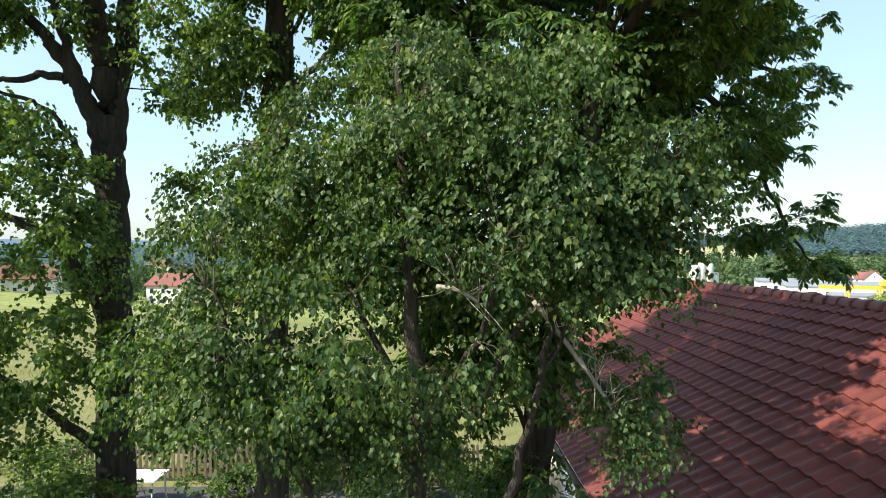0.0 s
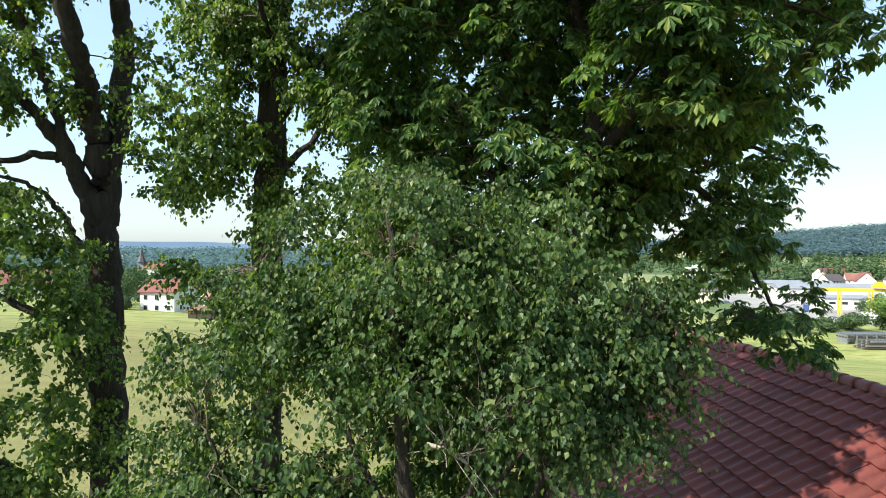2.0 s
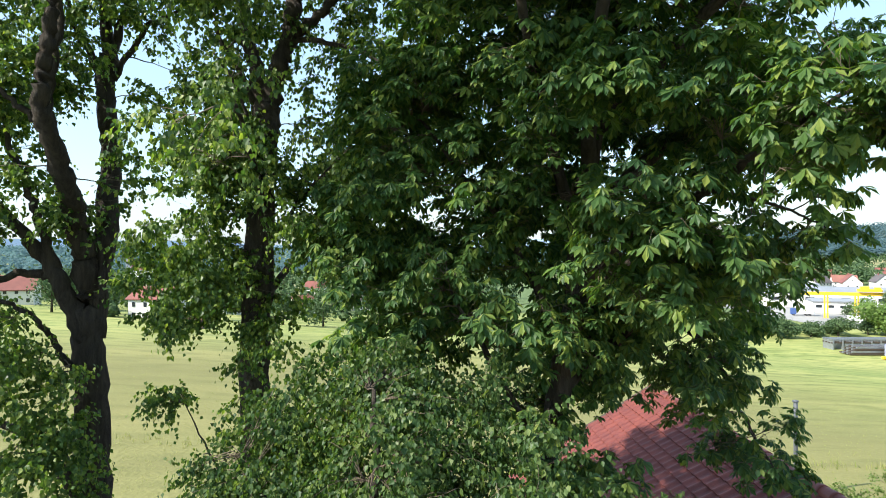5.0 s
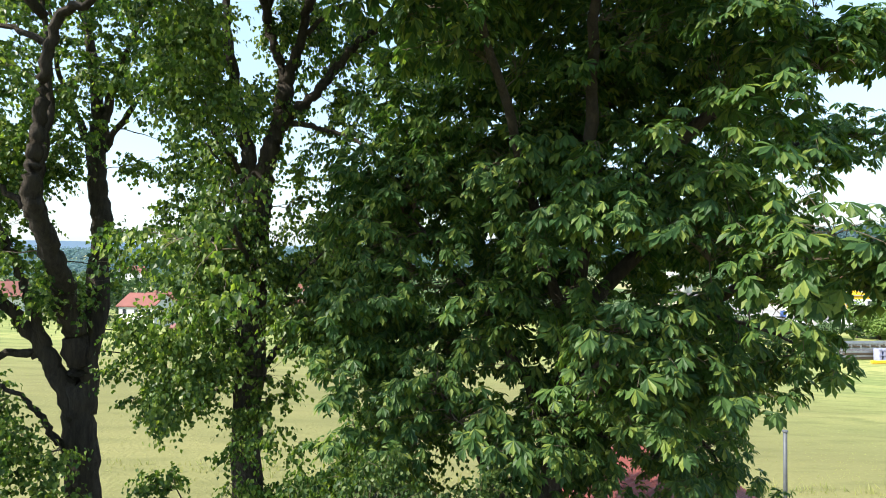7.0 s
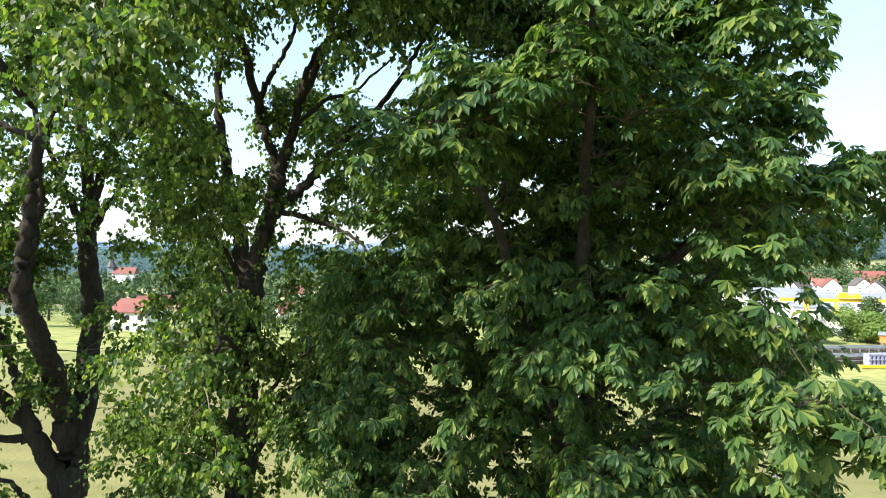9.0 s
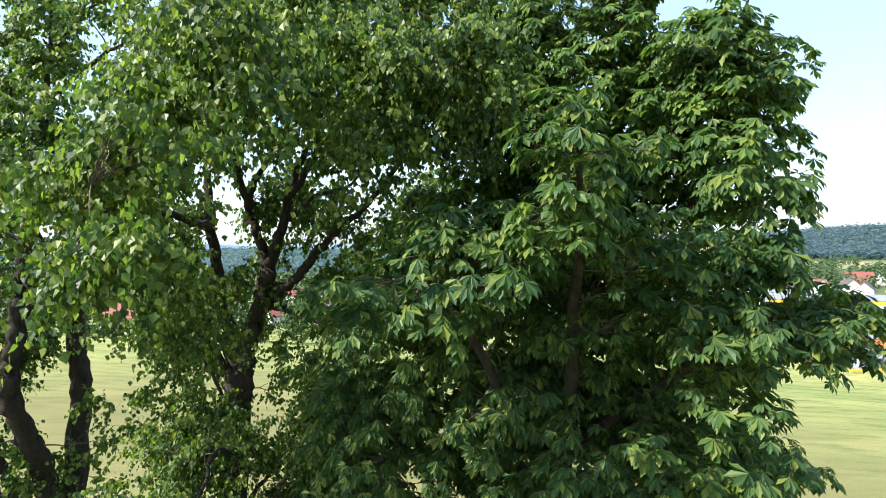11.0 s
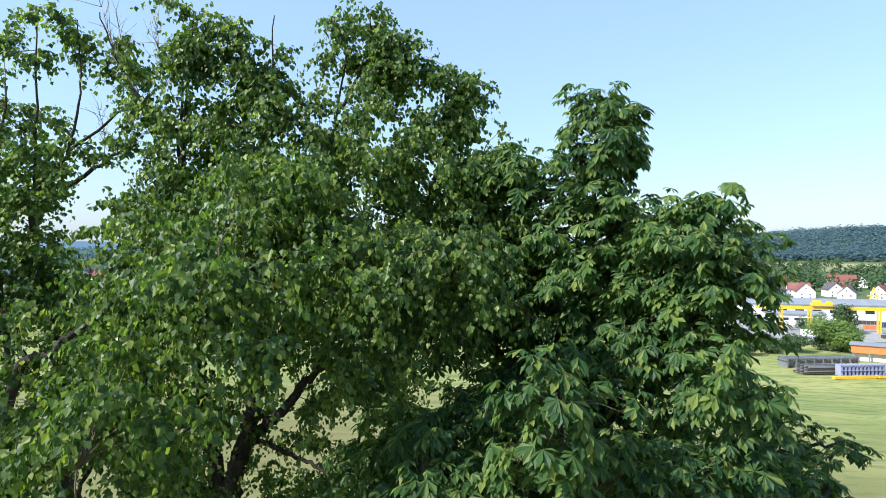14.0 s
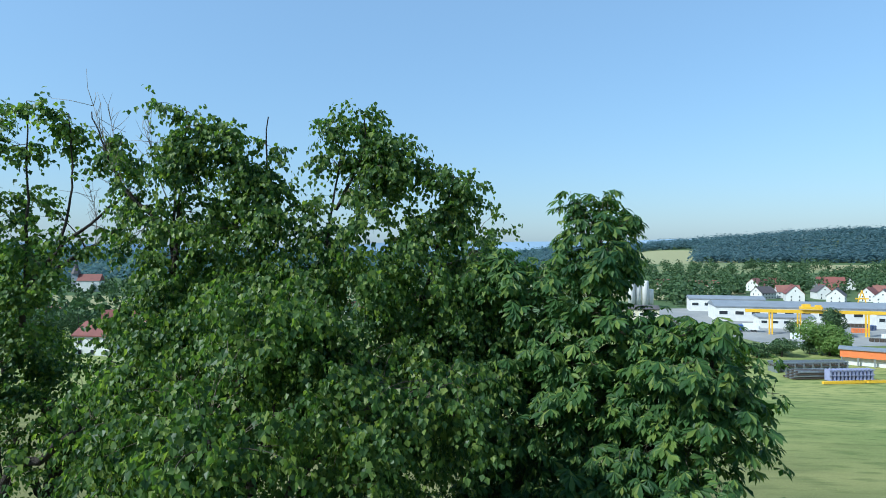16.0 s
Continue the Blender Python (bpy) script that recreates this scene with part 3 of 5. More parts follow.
MIDDLE = [(-9.2, 11, 16.0, 2.2, 2.0, 2.4), (-6.3, 10.8, 16.9, 1.1, 1.3, 1.4), (-7.6, 11, 13.8, 1.9, 1.9, 1.7), (-5.0, 11.4, 15.4, 1.1, 1.0, 1.0), (-9.2, 11, 11.6, 2.2, 2.0, 2.0), (-4.7, 10.9, 10.9, 0.9, 1.0, 0.8, 1.1),
          (-6.9, 10.0, 12.9, 1.0, 0.8, 1.2), (-6.8, 9.9, 14.8, 1.2, 0.8, 1.2, 0.9), (-5.2, 9.6, 15.6, 1.0, 0.8, 0.8, 0.9), (-4.2, 9.8, 15.2, 0.8, 0.7, 0.9), (-7.0, 10.6, 10.9, 1.1, 1.3, 1.2), (-5.0, 11.0, 12.0, 0.5, 0.6, 0.5, 0.8), (-4.6, 10.7, 9.6, 0.8, 0.7, 0.9, 1.2), (-4.3, 10.0, 9.2, 0.8, 0.7, 0.8, 1.1), (-6.7, 9.9, 8.7, 0.9, 0.7, 0.7)]
LOWER = [(-5.89, 9.6, 6.98, 0.55, 0.5, 0.6, 2.2), (-6.30, 9.6, 7.89, 0.5, 0.5, 0.5, 2.2), (-6.36, 9.5, 4.83, 0.8, 0.6, 0.9, 2.0),
         (-6.8, 9.9, 6.0, 1.1, 0.8, 1.0, 1.3), (-7.6, 9.8, 8.4, 1.0, 0.8, 1.0, 1.2), (-7.8, 10.0, 10.6, 1.1, 0.8, 1.3), (-8.8, 10.9, 8.2, 2.0, 1.8, 1.6), (-6.4, 10.4, 7.3, 1.0, 1.0, 0.8), (-9.4, 9.8, 6.2, 1.7, 1.3, 1.4, 1.5),
         (-8.4, 9.6, 3.4, 1.9, 1.3, 1.5, 1.7), (-10.2, 9.8, 3.6, 1.5, 1.3, 1.8, 1.5), (-8.6, 10.0, 4.6, 2.6, 1.8, 1.9), (-6.2, 10.0, 4.6, 1.0, 1.0, 1.5), (-6.6, 9.8, 2.6, 1.6, 1.2, 1.0), (-4.8, 10.3, 3.2, 1.0, 0.9, 0.9)]
# the last limb only carries the unseen shading clumps
tree(11, (-6.0, 11.3, 0), "tall linden with forked dark trunk and airy crown", STEMS + LEFT_BOUGHS + LOW_BOUGHS + HIGH_BOUGHS + [([(-6.1, 10.1, 15.2), (-6.8, 8.6, 16.6), (-7.6, 6.8, 17.8), (-7.2, 5.4, 18.0)], 0.09, 0.02)], TOP + AIRY + UNSEEN_SHADE + MIDDLE + LOWER,
     3000, -0.26, lambda r, c, w, e, o: heart_leaves(r, c, e, o, 5, 8, 0.112, 0.40), LINDEN, airy=0.12, spray=(4, 0.32, 0.10, 0.4))

# linden with a high fork
STEMS = [([(-2.95, 10.7, -0.1), (-2.92, 10.6, 3.0), (-2.88, 10.4, 7.4), (-2.78, 10.35, 9.6), (-2.68, 10.3, 11.8), (-2.66, 10.3, 12.4)], 0.27, 0.21),
         ([(-2.68, 10.3, 12.0), (-2.82, 10.35, 12.9), (-2.99, 10.4, 13.6), (-3.13, 10.4, 14.5), (-3.19, 10.3, 15.4), (-3.14, 10.2, 16.4), (-3.3, 9.9, 17.8), (-3.15, 9.6, 19.4)], 0.155, 0.015),
         ([(-2.64, 10.3, 12.0), (-2.5, 10.3, 12.75), (-2.36, 10.28, 13.3), (-2.2, 10.2, 13.75), (-2.12, 10.1, 14.3)], 0.165, 0.125),
         ([(-2.13, 10.1, 14.2), (-2.3, 10.0, 14.62), (-2.41, 9.9, 15.13), (-2.25, 9.8, 15.56), (-2.0, 9.8, 16.0), (-1.75, 9.7, 16.6), (-1.9, 9.5, 17.6), (-2.1, 9.1, 20.0)], 0.09, 0.01),
         ([(-2.13, 10.1, 14.2), (-1.9, 10.0, 14.71), (-1.74, 9.9, 15.32), (-1.55, 9.8, 15.83), (-1.19, 9.6, 16.4), (-0.9, 9.3, 17.4), (-0.5, 8.9, 19.8)], 0.11, 0.012)]
BOUGHS = [([(-2.28, 10.2, 13.4), (-2.1, 10.1, 13.56), (-1.69, 10.1, 13.91), (-1.33, 10.1, 14.36), (-0.95, 10.0, 14.76), (-0.45, 9.9, 15.2), (0.1, 9.7, 15.9), (0.5, 9.6, 16.6), (1.0, 9.2, 18.0)], 0.115, 0.02),
         ([(-1.76, 9.95, 14.89), (-1.29, 9.8, 15.3), (-0.83, 9.7, 15.4), (-0.2, 9.5, 15.9)], 0.05, 0.015), ([(-2.2, 10.15, 13.5), (-1.46, 9.8, 13.3), (-0.91, 9.6, 13.08), (-0.4, 9.3, 12.6)], 0.055, 0.015),
         ([(-2.8, 10.25, 12.3), (-2.95, 9.9, 12.8), (-3.1, 9.55, 13.1), (-3.17, 9.3, 13.4), (-3.08, 9.2, 13.75), (-2.9, 9.1, 13.95)], 0.05, 0.015)]
SMALL_BOUGHS = [([(-3.15, 10.35, 14.7), (-3.4, 10.25, 15.05), (-3.7, 10.1, 15.5)], 0.055, 0.015),
         ([(-2.72, 10.2, 11.4), (-2.9, 9.7, 12.4), (-3.24, 9.4, 13.0)], 0.04, 0.012), ([(-2.7, 10.4, 9.9), (-2.0, 10.0, 10.8), (-1.3, 9.6, 11.4)], 0.05, 0.015),
         ([(-2.85, 10.5, 5.6), (-2.0, 10.0, 6.8), (-1.0, 9.6, 8.0), (-0.2, 9.4, 9.2)], 0.05, 0.012), ([(-2.85, 10.5, 5.0), (-3.4, 10.2, 6.2), (-3.9, 10.0, 7.4)], 0.035, 0.01)]
HIGH_BOUGHS = [([(-3.3, 9.9, 17.8), (-3.1, 9.6, 18.8), (-2.85, 9.2, 20.3)], 0.04, 0.008), ([(-1.9, 9.5, 17.6), (-1.7, 9.2, 18.8), (-1.6, 9.0, 20.2)], 0.04, 0.008), ([(-0.6, 9.0, 18.8), (-0.2, 8.9, 19.6), (-0.15, 8.9, 20.2)], 0.03, 0.008),
              ([(0.5, 9.4, 16.6), (0.9, 9.0, 18.0), (1.2, 8.9, 19.3)], 0.05, 0.008), ([(-3.2, 9.6, 17.6), (-3.14, 9.5, 18.4), (-3.76, 9.4, 19.04), (-4.08, 9.4, 19.6), (-4.3, 9.35, 20.3)], 0.06, 0.008),
              ([(0.5, 9.6, 16.6), (1.3, 10.3, 17.4), (1.9, 10.8, 18.6)], 0.04, 0.01)]
FORWARD = [([(-2.8, 10.5, 9.0), (-1.9, 11.6, 10.4), (-0.9, 12.6, 11.6), (-0.2, 12.6, 13.8), (0.6, 12.4, 15.6)], 0.07, 0.015), ([(-2.7, 10.3, 10.9), (-2.55, 9.0, 11.4), (-2.3, 7.6, 11.7), (-2.05, 6.2, 11.4)], 0.06, 0.015), ([(-2.4, 9.9, 15.1), (-2.25, 8.4, 15.7), (-1.9, 6.8, 16.2), (-1.4, 5.3, 16.4)], 0.08, 0.015),
           ([(-3.15, 10.3, 14.8), (-3.2, 8.6, 14.9), (-2.9, 6.6, 14.9), (-2.3, 4.7, 14.6)], 0.075, 0.015), ([(-1.8, 9.9, 15.2), (-0.9, 8.4, 16.0), (0.0, 7.0, 16.4), (0.9, 6.3, 16.7)], 0.07, 0.015)]
TOP = [(-2.85, 9.1, 19.7, 0.28, 0.3, 0.8, 2.0), (-2.1, 9.0, 19.5, 0.24, 0.3, 0.75, 1.8), (-1.6, 9.0, 19.4, 0.28, 0.3, 0.8, 2.0), (-0.6, 8.9, 19.7, 0.24, 0.3, 0.7, 1.8), (-0.2, 8.9, 19.9, 0.24, 0.3, 0.75, 1.8),
       (0.3, 8.9, 19.4, 0.35, 0.35, 0.55, 1.6), (0.75, 8.85, 18.9, 0.4, 0.4, 0.5, 1.6), (1.2, 8.85, 19.1, 0.3, 0.3, 0.4, 1.6), (1.45, 8.8, 18.3, 0.3, 0.35, 0.6, 1.3), (1.85, 8.8, 17.8, 0.35, 0.35, 0.6, 1.3),
       (-3.6, 9.4, 18.9, 0.3, 0.3, 0.5, 1.2), (-4.0, 9.4, 19.7, 0.25, 0.25, 0.5, 1.2), (-2.35, 9.2, 19.6, 0.3, 0.3, 0.7, 1.6)]
CROWN = [(-2.9, 9.4, 18.8, 0.7, 0.8, 1.2), (-0.5, 8.7, 18.6, 1.0, 1.0, 1.1), (0.4, 8.7, 18.3, 0.8, 0.9, 0.9), (1.0, 8.7, 17.8, 0.8, 0.8, 0.9), (1.7, 8.8, 17.2, 0.6, 0.6, 0.6), (-3.2, 9.4, 18.0, 0.9, 0.8, 0.8), (-1.2, 8.9, 18.5, 0.9, 0.8, 0.9),
         (1.3, 8.8, 17.2, 0.8, 0.8, 0.8), (-1.8, 9.2, 18.1, 1.2, 1.2, 1.4), (1.9, 10.7, 18.2, 0.7, 0.6, 0.7, 1.2), (1.3, 10.5, 17.4, 1.0, 0.8, 0.9), (1.9, 9.0, 16.5, 0.8, 0.8, 0.8), (-2.4, 8.9, 18.9, 0.6, 0.6, 0.7)]
FRONT = [(-0.4, 8.0, 17.5, 1.6, 1.2, 1.2), (1.0, 8.0, 16.8, 1.0, 1.0, 1.0), (-3.1, 8.8, 16.8, 1.3, 1.2, 1.3), (-1.8, 8.0, 16.9, 1.4, 1.2, 1.0), (0.2, 7.6, 16.0, 1.1, 0.9, 0.8), (-3.6, 9.6, 14.6, 1.0, 0.9, 1.0, 0.7)]
CANOPY = [(-1.3, 5.4, 16.3, 0.9, 0.7, 0.8, 1.4), (-1.9, 5.1, 15.7, 0.7, 0.6, 0.6, 1.4), (-0.4, 6.2, 16.2, 1.0, 0.8, 0.8, 1.2), (0.8, 6.4, 16.6, 0.8, 0.7, 0.7, 1.2), (-1.0, 6.6, 17.3, 1.0, 0.8, 0.7, 1.2), (-2.3, 6.4, 16.6, 0.8, 0.8, 0.7), (-2.6, 5.3, 14.9, 0.8, 0.7, 0.5, 0.9),
          (-2.2, 4.6, 14.5, 0.55, 0.5, 0.45, 1.0), (-3.4, 6.3, 14.9, 0.8, 0.8, 0.6, 0.8), (-3.0, 6.9, 15.8, 1.0, 0.9, 0.8, 1.1), (-2.9, 7.6, 14.4, 0.8, 0.7, 0.6), (-0.5, 6.6, 15.4, 0.9, 0.7, 0.5)]
BEYOND = [(-0.8, 12.8, 10.2, 1.0, 0.8, 1.4), (-0.6, 12.6, 12.2, 1.0, 0.8, 1.2), (-0.2, 12.6, 14.0, 1.1, 0.8, 1.2), (0.7, 12.6, 12.8, 1.0, 0.8, 1.4), (-1.6, 12.6, 11.2, 0.7, 0.7, 1.0, 0.8), (0.6, 12.4, 15.4, 1.0, 0.8, 1.0),
          (-2.4, 10.4, 13.6, 1.5, 1.0, 1.3, 0.5), (-1.2, 10.7, 13.4, 1.2, 0.9, 1.0, 0.5), (-3.8, 10.9, 12.9, 0.9, 0.9, 1.0, 0.6), (-2.2, 10.7, 15.4, 1.6, 1.0, 1.0, 0.7), (-0.6, 10.6, 14.6, 1.0, 0.8, 1.0, 0.7)]
HANGING = [(-2.1, 6.6, 11.8, 0.5, 0.45, 0.35, 0.8), (-3.1, 7.2, 11.6, 0.45, 0.45, 0.4, 0.7), (-2.0, 7.2, 12.2, 0.5, 0.45, 0.35, 0.9), (-1.9, 5.9, 11.0, 0.4, 0.4, 0.3, 0.7), (-2.8, 7.8, 13.4, 0.6, 0.6, 0.5)]
LOWER = [(-2.7, 9.6, 11.2, 1.2, 0.9, 0.85), (-3.5, 9.8, 9.6, 0.9, 0.8, 1.0, 0.6), (-1.4, 10.4, 11.6, 0.8, 0.9, 1.8, 0.8), (-1.5, 9.9, 8.8, 0.7, 0.8, 1.4, 0.8), (-1.0, 9.3, 7.6, 1.2, 0.9, 1.3, 1.4), (-2.3, 9.7, 6.6, 1.1, 0.9, 1.2), (0.2, 9.3, 8.4, 0.9, 0.9, 1.3),
         (-3.9, 10.0, 7.5, 0.5, 0.5, 0.5, 0.35), (-3.9, 9.8, 10.2, 0.8, 0.8, 1.0), (-2.2, 9.5, 9.0, 0.9, 0.6, 1.0), (-1.0, 9.4, 10.2, 1.1, 0.9, 1.2, 1.5), (-3.5, 9.8, 11.6, 0.8, 0.8, 0.8, 0.8)]
tree(12, (-2.95, 10.7, 0), "tall linden with high fork and hanging leaves", STEMS + BOUGHS + SMALL_BOUGHS + HIGH_BOUGHS + FORWARD, TOP + CROWN + FRONT + CANOPY + BEYOND + HANGING + LOWER,
     4100, -0.3, lambda r, c, w, e, o: heart_leaves(r, c, e, o, 5, 9, 0.098, 0.38, PLAIN, 1.1), LINDEN, airy=0.06, spray=(4, 0.32, 0.10, 0.5),
     bare=[([(-3.7, 9.4, 19.0), (-4.05, 9.4, 19.6), (-4.3, 9.4, 20.4)], 0.010, 0.003), ([(-3.2, 9.5, 18.9), (-3.4, 9.4, 19.5), (-3.46, 9.4, 20.1)], 0.010, 0.003),
           ([(-4.3, 10.0, 18.9), (-4.2, 10.0, 19.5), (-4.3, 10.0, 20.3)], 0.008, 0.003), ([(-5.3, 11.7, 18.3), (-5.25, 11.6, 18.8), (-5.35, 11.6, 19.3)], 0.010, 0.003), ([(-4.95, 11.7, 18.5), (-4.75, 11.6, 18.9), (-4.7, 11.6, 19.3)], 0.008, 0.003)])

# horse chestnut over the roof
STEMS = [([(1.1, 9.2, -0.1), (1.25, 9.1, 2.5), (1.6, 8.8, 5.5), (2.05, 8.5, 8.5), (2.4, 8.3, 11.5), (2.8, 8.0, 14.5), (3.05, 8.0, 18.2)], 0.36, 0.02),
         ([(2.2, 8.45, 9.0), (3.0, 7.2, 10.2), (3.5, 6.2, 10.9), (4.0, 5.3, 11.4)], 0.11, 0.02), ([(2.3, 8.4, 10.5), (2.2, 7.2, 12.6), (1.95, 6.0, 14.2), (1.75, 5.0, 15.5)], 0.12, 0.02),
         ([(2.2, 8.4, 10.0), (1.4, 7.4, 12.4), (0.7, 6.0, 13.8), (0.2, 5.7, 14.1)], 0.10, 0.02), ([(2.45, 8.3, 11.6), (3.5, 7.2, 12.8), (4.6, 6.2, 13.5), (5.4, 6.5, 13.8)], 0.12, 0.02),
         ([(2.75, 8.1, 14.0), (3.4, 7.3, 15.0), (3.9, 6.8, 16.0), (4.15, 6.6, 17.3)], 0.10, 0.015)]
BOUGHS = [([(2.3, 8.4, 10.3), (4.0, 8.9, 11.8), (5.6, 9.4, 12.8), (7.0, 9.6, 13.2), (7.9, 9.7, 13.3)], 0.12, 0.02), ([(2.1, 8.5, 8.0), (3.6, 9.2, 8.9), (4.7, 9.6, 8.2), (5.4, 9.8, 7.0), (6.0, 9.8, 6.1)], 0.09, 0.015),
         ([(2.15, 8.5, 8.8), (4.2, 10.0, 9.8), (5.6, 10.8, 9.7), (6.8, 11.4, 9.4)], 0.10, 0.02), ([(1.95, 8.7, 6.6), (1.2, 8.3, 8.0), (0.4, 7.9, 9.4)], 0.10, 0.02), ([(1.4, 8.95, 3.4), (0.9, 8.4, 4.6), (0.3, 8.1, 5.6)], 0.06, 0.015), ([(2.1, 8.5, 8.4), (1.2, 8.4, 10.2), (0.0, 8.6, 11.8)], 0.10, 0.02),
         ([(2.15, 8.5, 8.2), (2.6, 9.4, 8.5), (3.2, 10.4, 8.8)], 0.05, 0.012), ([(2.2, 8.45, 9.2), (2.4, 7.4, 9.9), (2.6, 6.4, 10.3)], 0.06, 0.015), ([(3.3, 6.6, 10.6), (4.0, 6.45, 10.4), (4.5, 6.35, 10.15)], 0.03, 0.008)]
TOP = [(3.1, 8.0, 18.3, 0.5, 0.55, 0.9, 2.4), (2.85, 8.1, 17.0, 0.9, 0.9, 0.9), (2.1, 8.2, 17.75, 0.5, 0.5, 0.65, 1.4), (4.15, 6.7, 16.75, 0.65, 0.75, 0.85, 1.6), (3.9, 6.7, 15.4, 0.8, 1.0, 1.0, 1.2), (3.6, 7.3, 16.2, 0.8, 0.8, 0.8), (3.5, 7.6, 16.9, 0.6, 0.6, 0.6, 1.6), (3.7, 7.0, 16.2, 0.7, 0.7, 0.7, 1.3), (3.3, 7.4, 15.5, 0.9, 0.8, 0.8, 1.2), (2.7, 8.2, 15.5, 1.3, 1.3, 1.2), (1.9, 8.5, 16.4, 1.0, 1.0, 0.9)]
OVERHANG = [(1.75, 5.0, 15.3, 0.5, 0.5, 0.6, 1.8), (1.6, 5.7, 14.7, 0.8, 0.7, 0.6, 1.3), (0.7, 5.4, 14.2, 0.6, 0.5, 0.45, 1.6), (0.1, 5.9, 13.9, 0.7, 0.6, 0.5, 1.2), (1.6, 6.8, 14.6, 1.2, 1.0, 0.8), (0.6, 7.0, 14.2, 1.0, 1.0, 0.8), (2.8, 5.9, 14.2, 0.9, 0.8, 0.8),
            (3.6, 6.0, 13.6, 0.9, 0.8, 0.8), (4.5, 6.0, 13.6, 0.5, 0.5, 0.45), (5.2, 6.6, 13.7, 0.45, 0.5, 0.35, 0.9), (4.1, 6.0, 14.4, 0.4, 0.45, 0.5), (2.4, 7.2, 13.6, 1.2, 1.0, 0.9)]
SUNNY = [(3.4, 5.8, 12.4, 0.75, 0.7, 0.7), (3.9, 5.4, 11.3, 0.75, 0.6, 0.6, 1.4), (4.35, 5.1, 11.1, 0.4, 0.4, 0.4, 1.4), (3.6, 5.6, 10.8, 0.6, 0.6, 0.5, 1.2), (4.6, 6.35, 10.1, 0.4, 0.4, 0.3, 1.6), (2.9, 6.3, 11.9, 1.0, 0.8, 0.8), (2.1, 6.5, 11.7, 0.7, 0.6, 0.6),
         (2.5, 6.4, 10.5, 0.7, 0.7, 0.7, 1.2), (2.4, 6.6, 9.6, 0.7, 0.6, 0.6, 1.1), (3.4, 6.7, 9.9, 0.8, 0.8, 0.8), (5.2, 8.4, 11.3, 0.7, 0.9, 0.8)]
SHADED = [(1.5, 7.8, 10.9, 1.1, 0.8, 1.0, 1.1), (0.9, 8.1, 12.4, 1.3, 1.0, 1.2), (0.6, 8.3, 10.2, 1.3, 1.0, 1.2), (-0.3, 8.7, 11.4, 1.1, 1.0, 1.5), (-0.2, 8.5, 9.2, 1.0, 1.0, 1.0), (0.9, 7.9, 9.0, 1.0, 0.9, 0.8), (0.0, 8.8, 13.0, 1.0, 1.0, 1.0),
          (1.6, 8.0, 8.7, 0.8, 0.8, 0.6), (1.5, 8.7, 7.6, 0.9, 0.8, 0.8), (2.3, 8.0, 12.6, 1.1, 0.9, 1.3), (1.2, 8.3, 13.5, 1.0, 0.8, 0.9, 1.3), (1.4, 8.8, 15.3, 0.9, 0.7, 0.7, 1.1),
          (0.6, 8.0, 5.9, 1.2, 0.8, 1.2, 1.4), (1.4, 8.2, 5.0, 1.0, 0.8, 1.2, 1.5), (-0.3, 8.3, 4.6, 1.2, 0.8, 1.2, 1.2), (0.4, 8.2, 3.0, 1.2, 0.8, 1.2, 1.0), (1.5, 8.3, 3.2, 0.8, 0.7, 1.0, 1.2), (2.2, 8.3, 6.6, 0.8, 0.7, 1.0, 1.4)]
CORE = [(-0.4, 9.0, 12.4, 1.2, 0.8, 1.2), (-0.6, 9.0, 10.2, 1.0, 0.8, 1.2), (2.6, 9.4, 10.4, 1.5, 1.2, 1.5), (3.0, 9.2, 12.6, 1.6, 1.3, 1.6), (2.4, 9.6, 14.4, 1.4, 1.2, 1.2), (1.2, 9.6, 12.0, 1.3, 1.0, 1.8), (3.4, 7.8, 14.4, 1.2, 1.0, 1.1), (4.3, 8.0, 11.8, 1.1, 1.0, 1.3), (4.3, 8.0, 13.6, 1.0, 1.0, 1.0), (3.7, 8.0, 9.8, 1.0, 0.9, 0.7),
        (2.8, 9.5, 8.9, 1.0, 0.6, 0.6, 1.5), (1.8, 9.5, 8.4, 0.9, 0.6, 0.9, 1.5), (3.2, 10.7, 8.9, 1.2, 0.8, 0.6, 1.2), (3.2, 9.0, 8.3, 0.9, 0.7, 0.5, 1.6), (4.2, 9.2, 8.2, 0.8, 0.7, 0.5, 1.5), (2.4, 8.8, 8.1, 0.7, 0.6, 0.5, 1.5), (3.4, 8.6, 9.2, 1.0, 0.8, 0.6, 1.2)]
BEHIND = [(4.6, 10.2, 11.4, 1.3, 1.1, 1.2), (5.6, 9.6, 13.0, 1.1, 1.0, 0.8), (7.0, 9.6, 13.3, 0.9, 0.8, 0.55, 1.3), (7.8, 9.7, 13.3, 0.45, 0.5, 0.35, 1.3), (5.4, 10.6, 9.9, 1.2, 1.0, 1.0), (6.7, 11.3, 9.5, 0.7, 0.8, 0.6, 1.2), (5.8, 11.2, 8.7, 0.9, 0.9, 0.7),
          (4.6, 9.5, 9.0, 1.0, 0.9, 0.7), (4.8, 9.7, 7.9, 0.8, 0.8, 0.7, 1.2), (5.5, 9.8, 6.9, 0.75, 0.7, 0.6, 1.3), (6.0, 9.8, 6.2, 0.5, 0.5, 0.4, 1.3), (4.6, 9.8, 7.0, 0.5, 0.5, 0.5)]
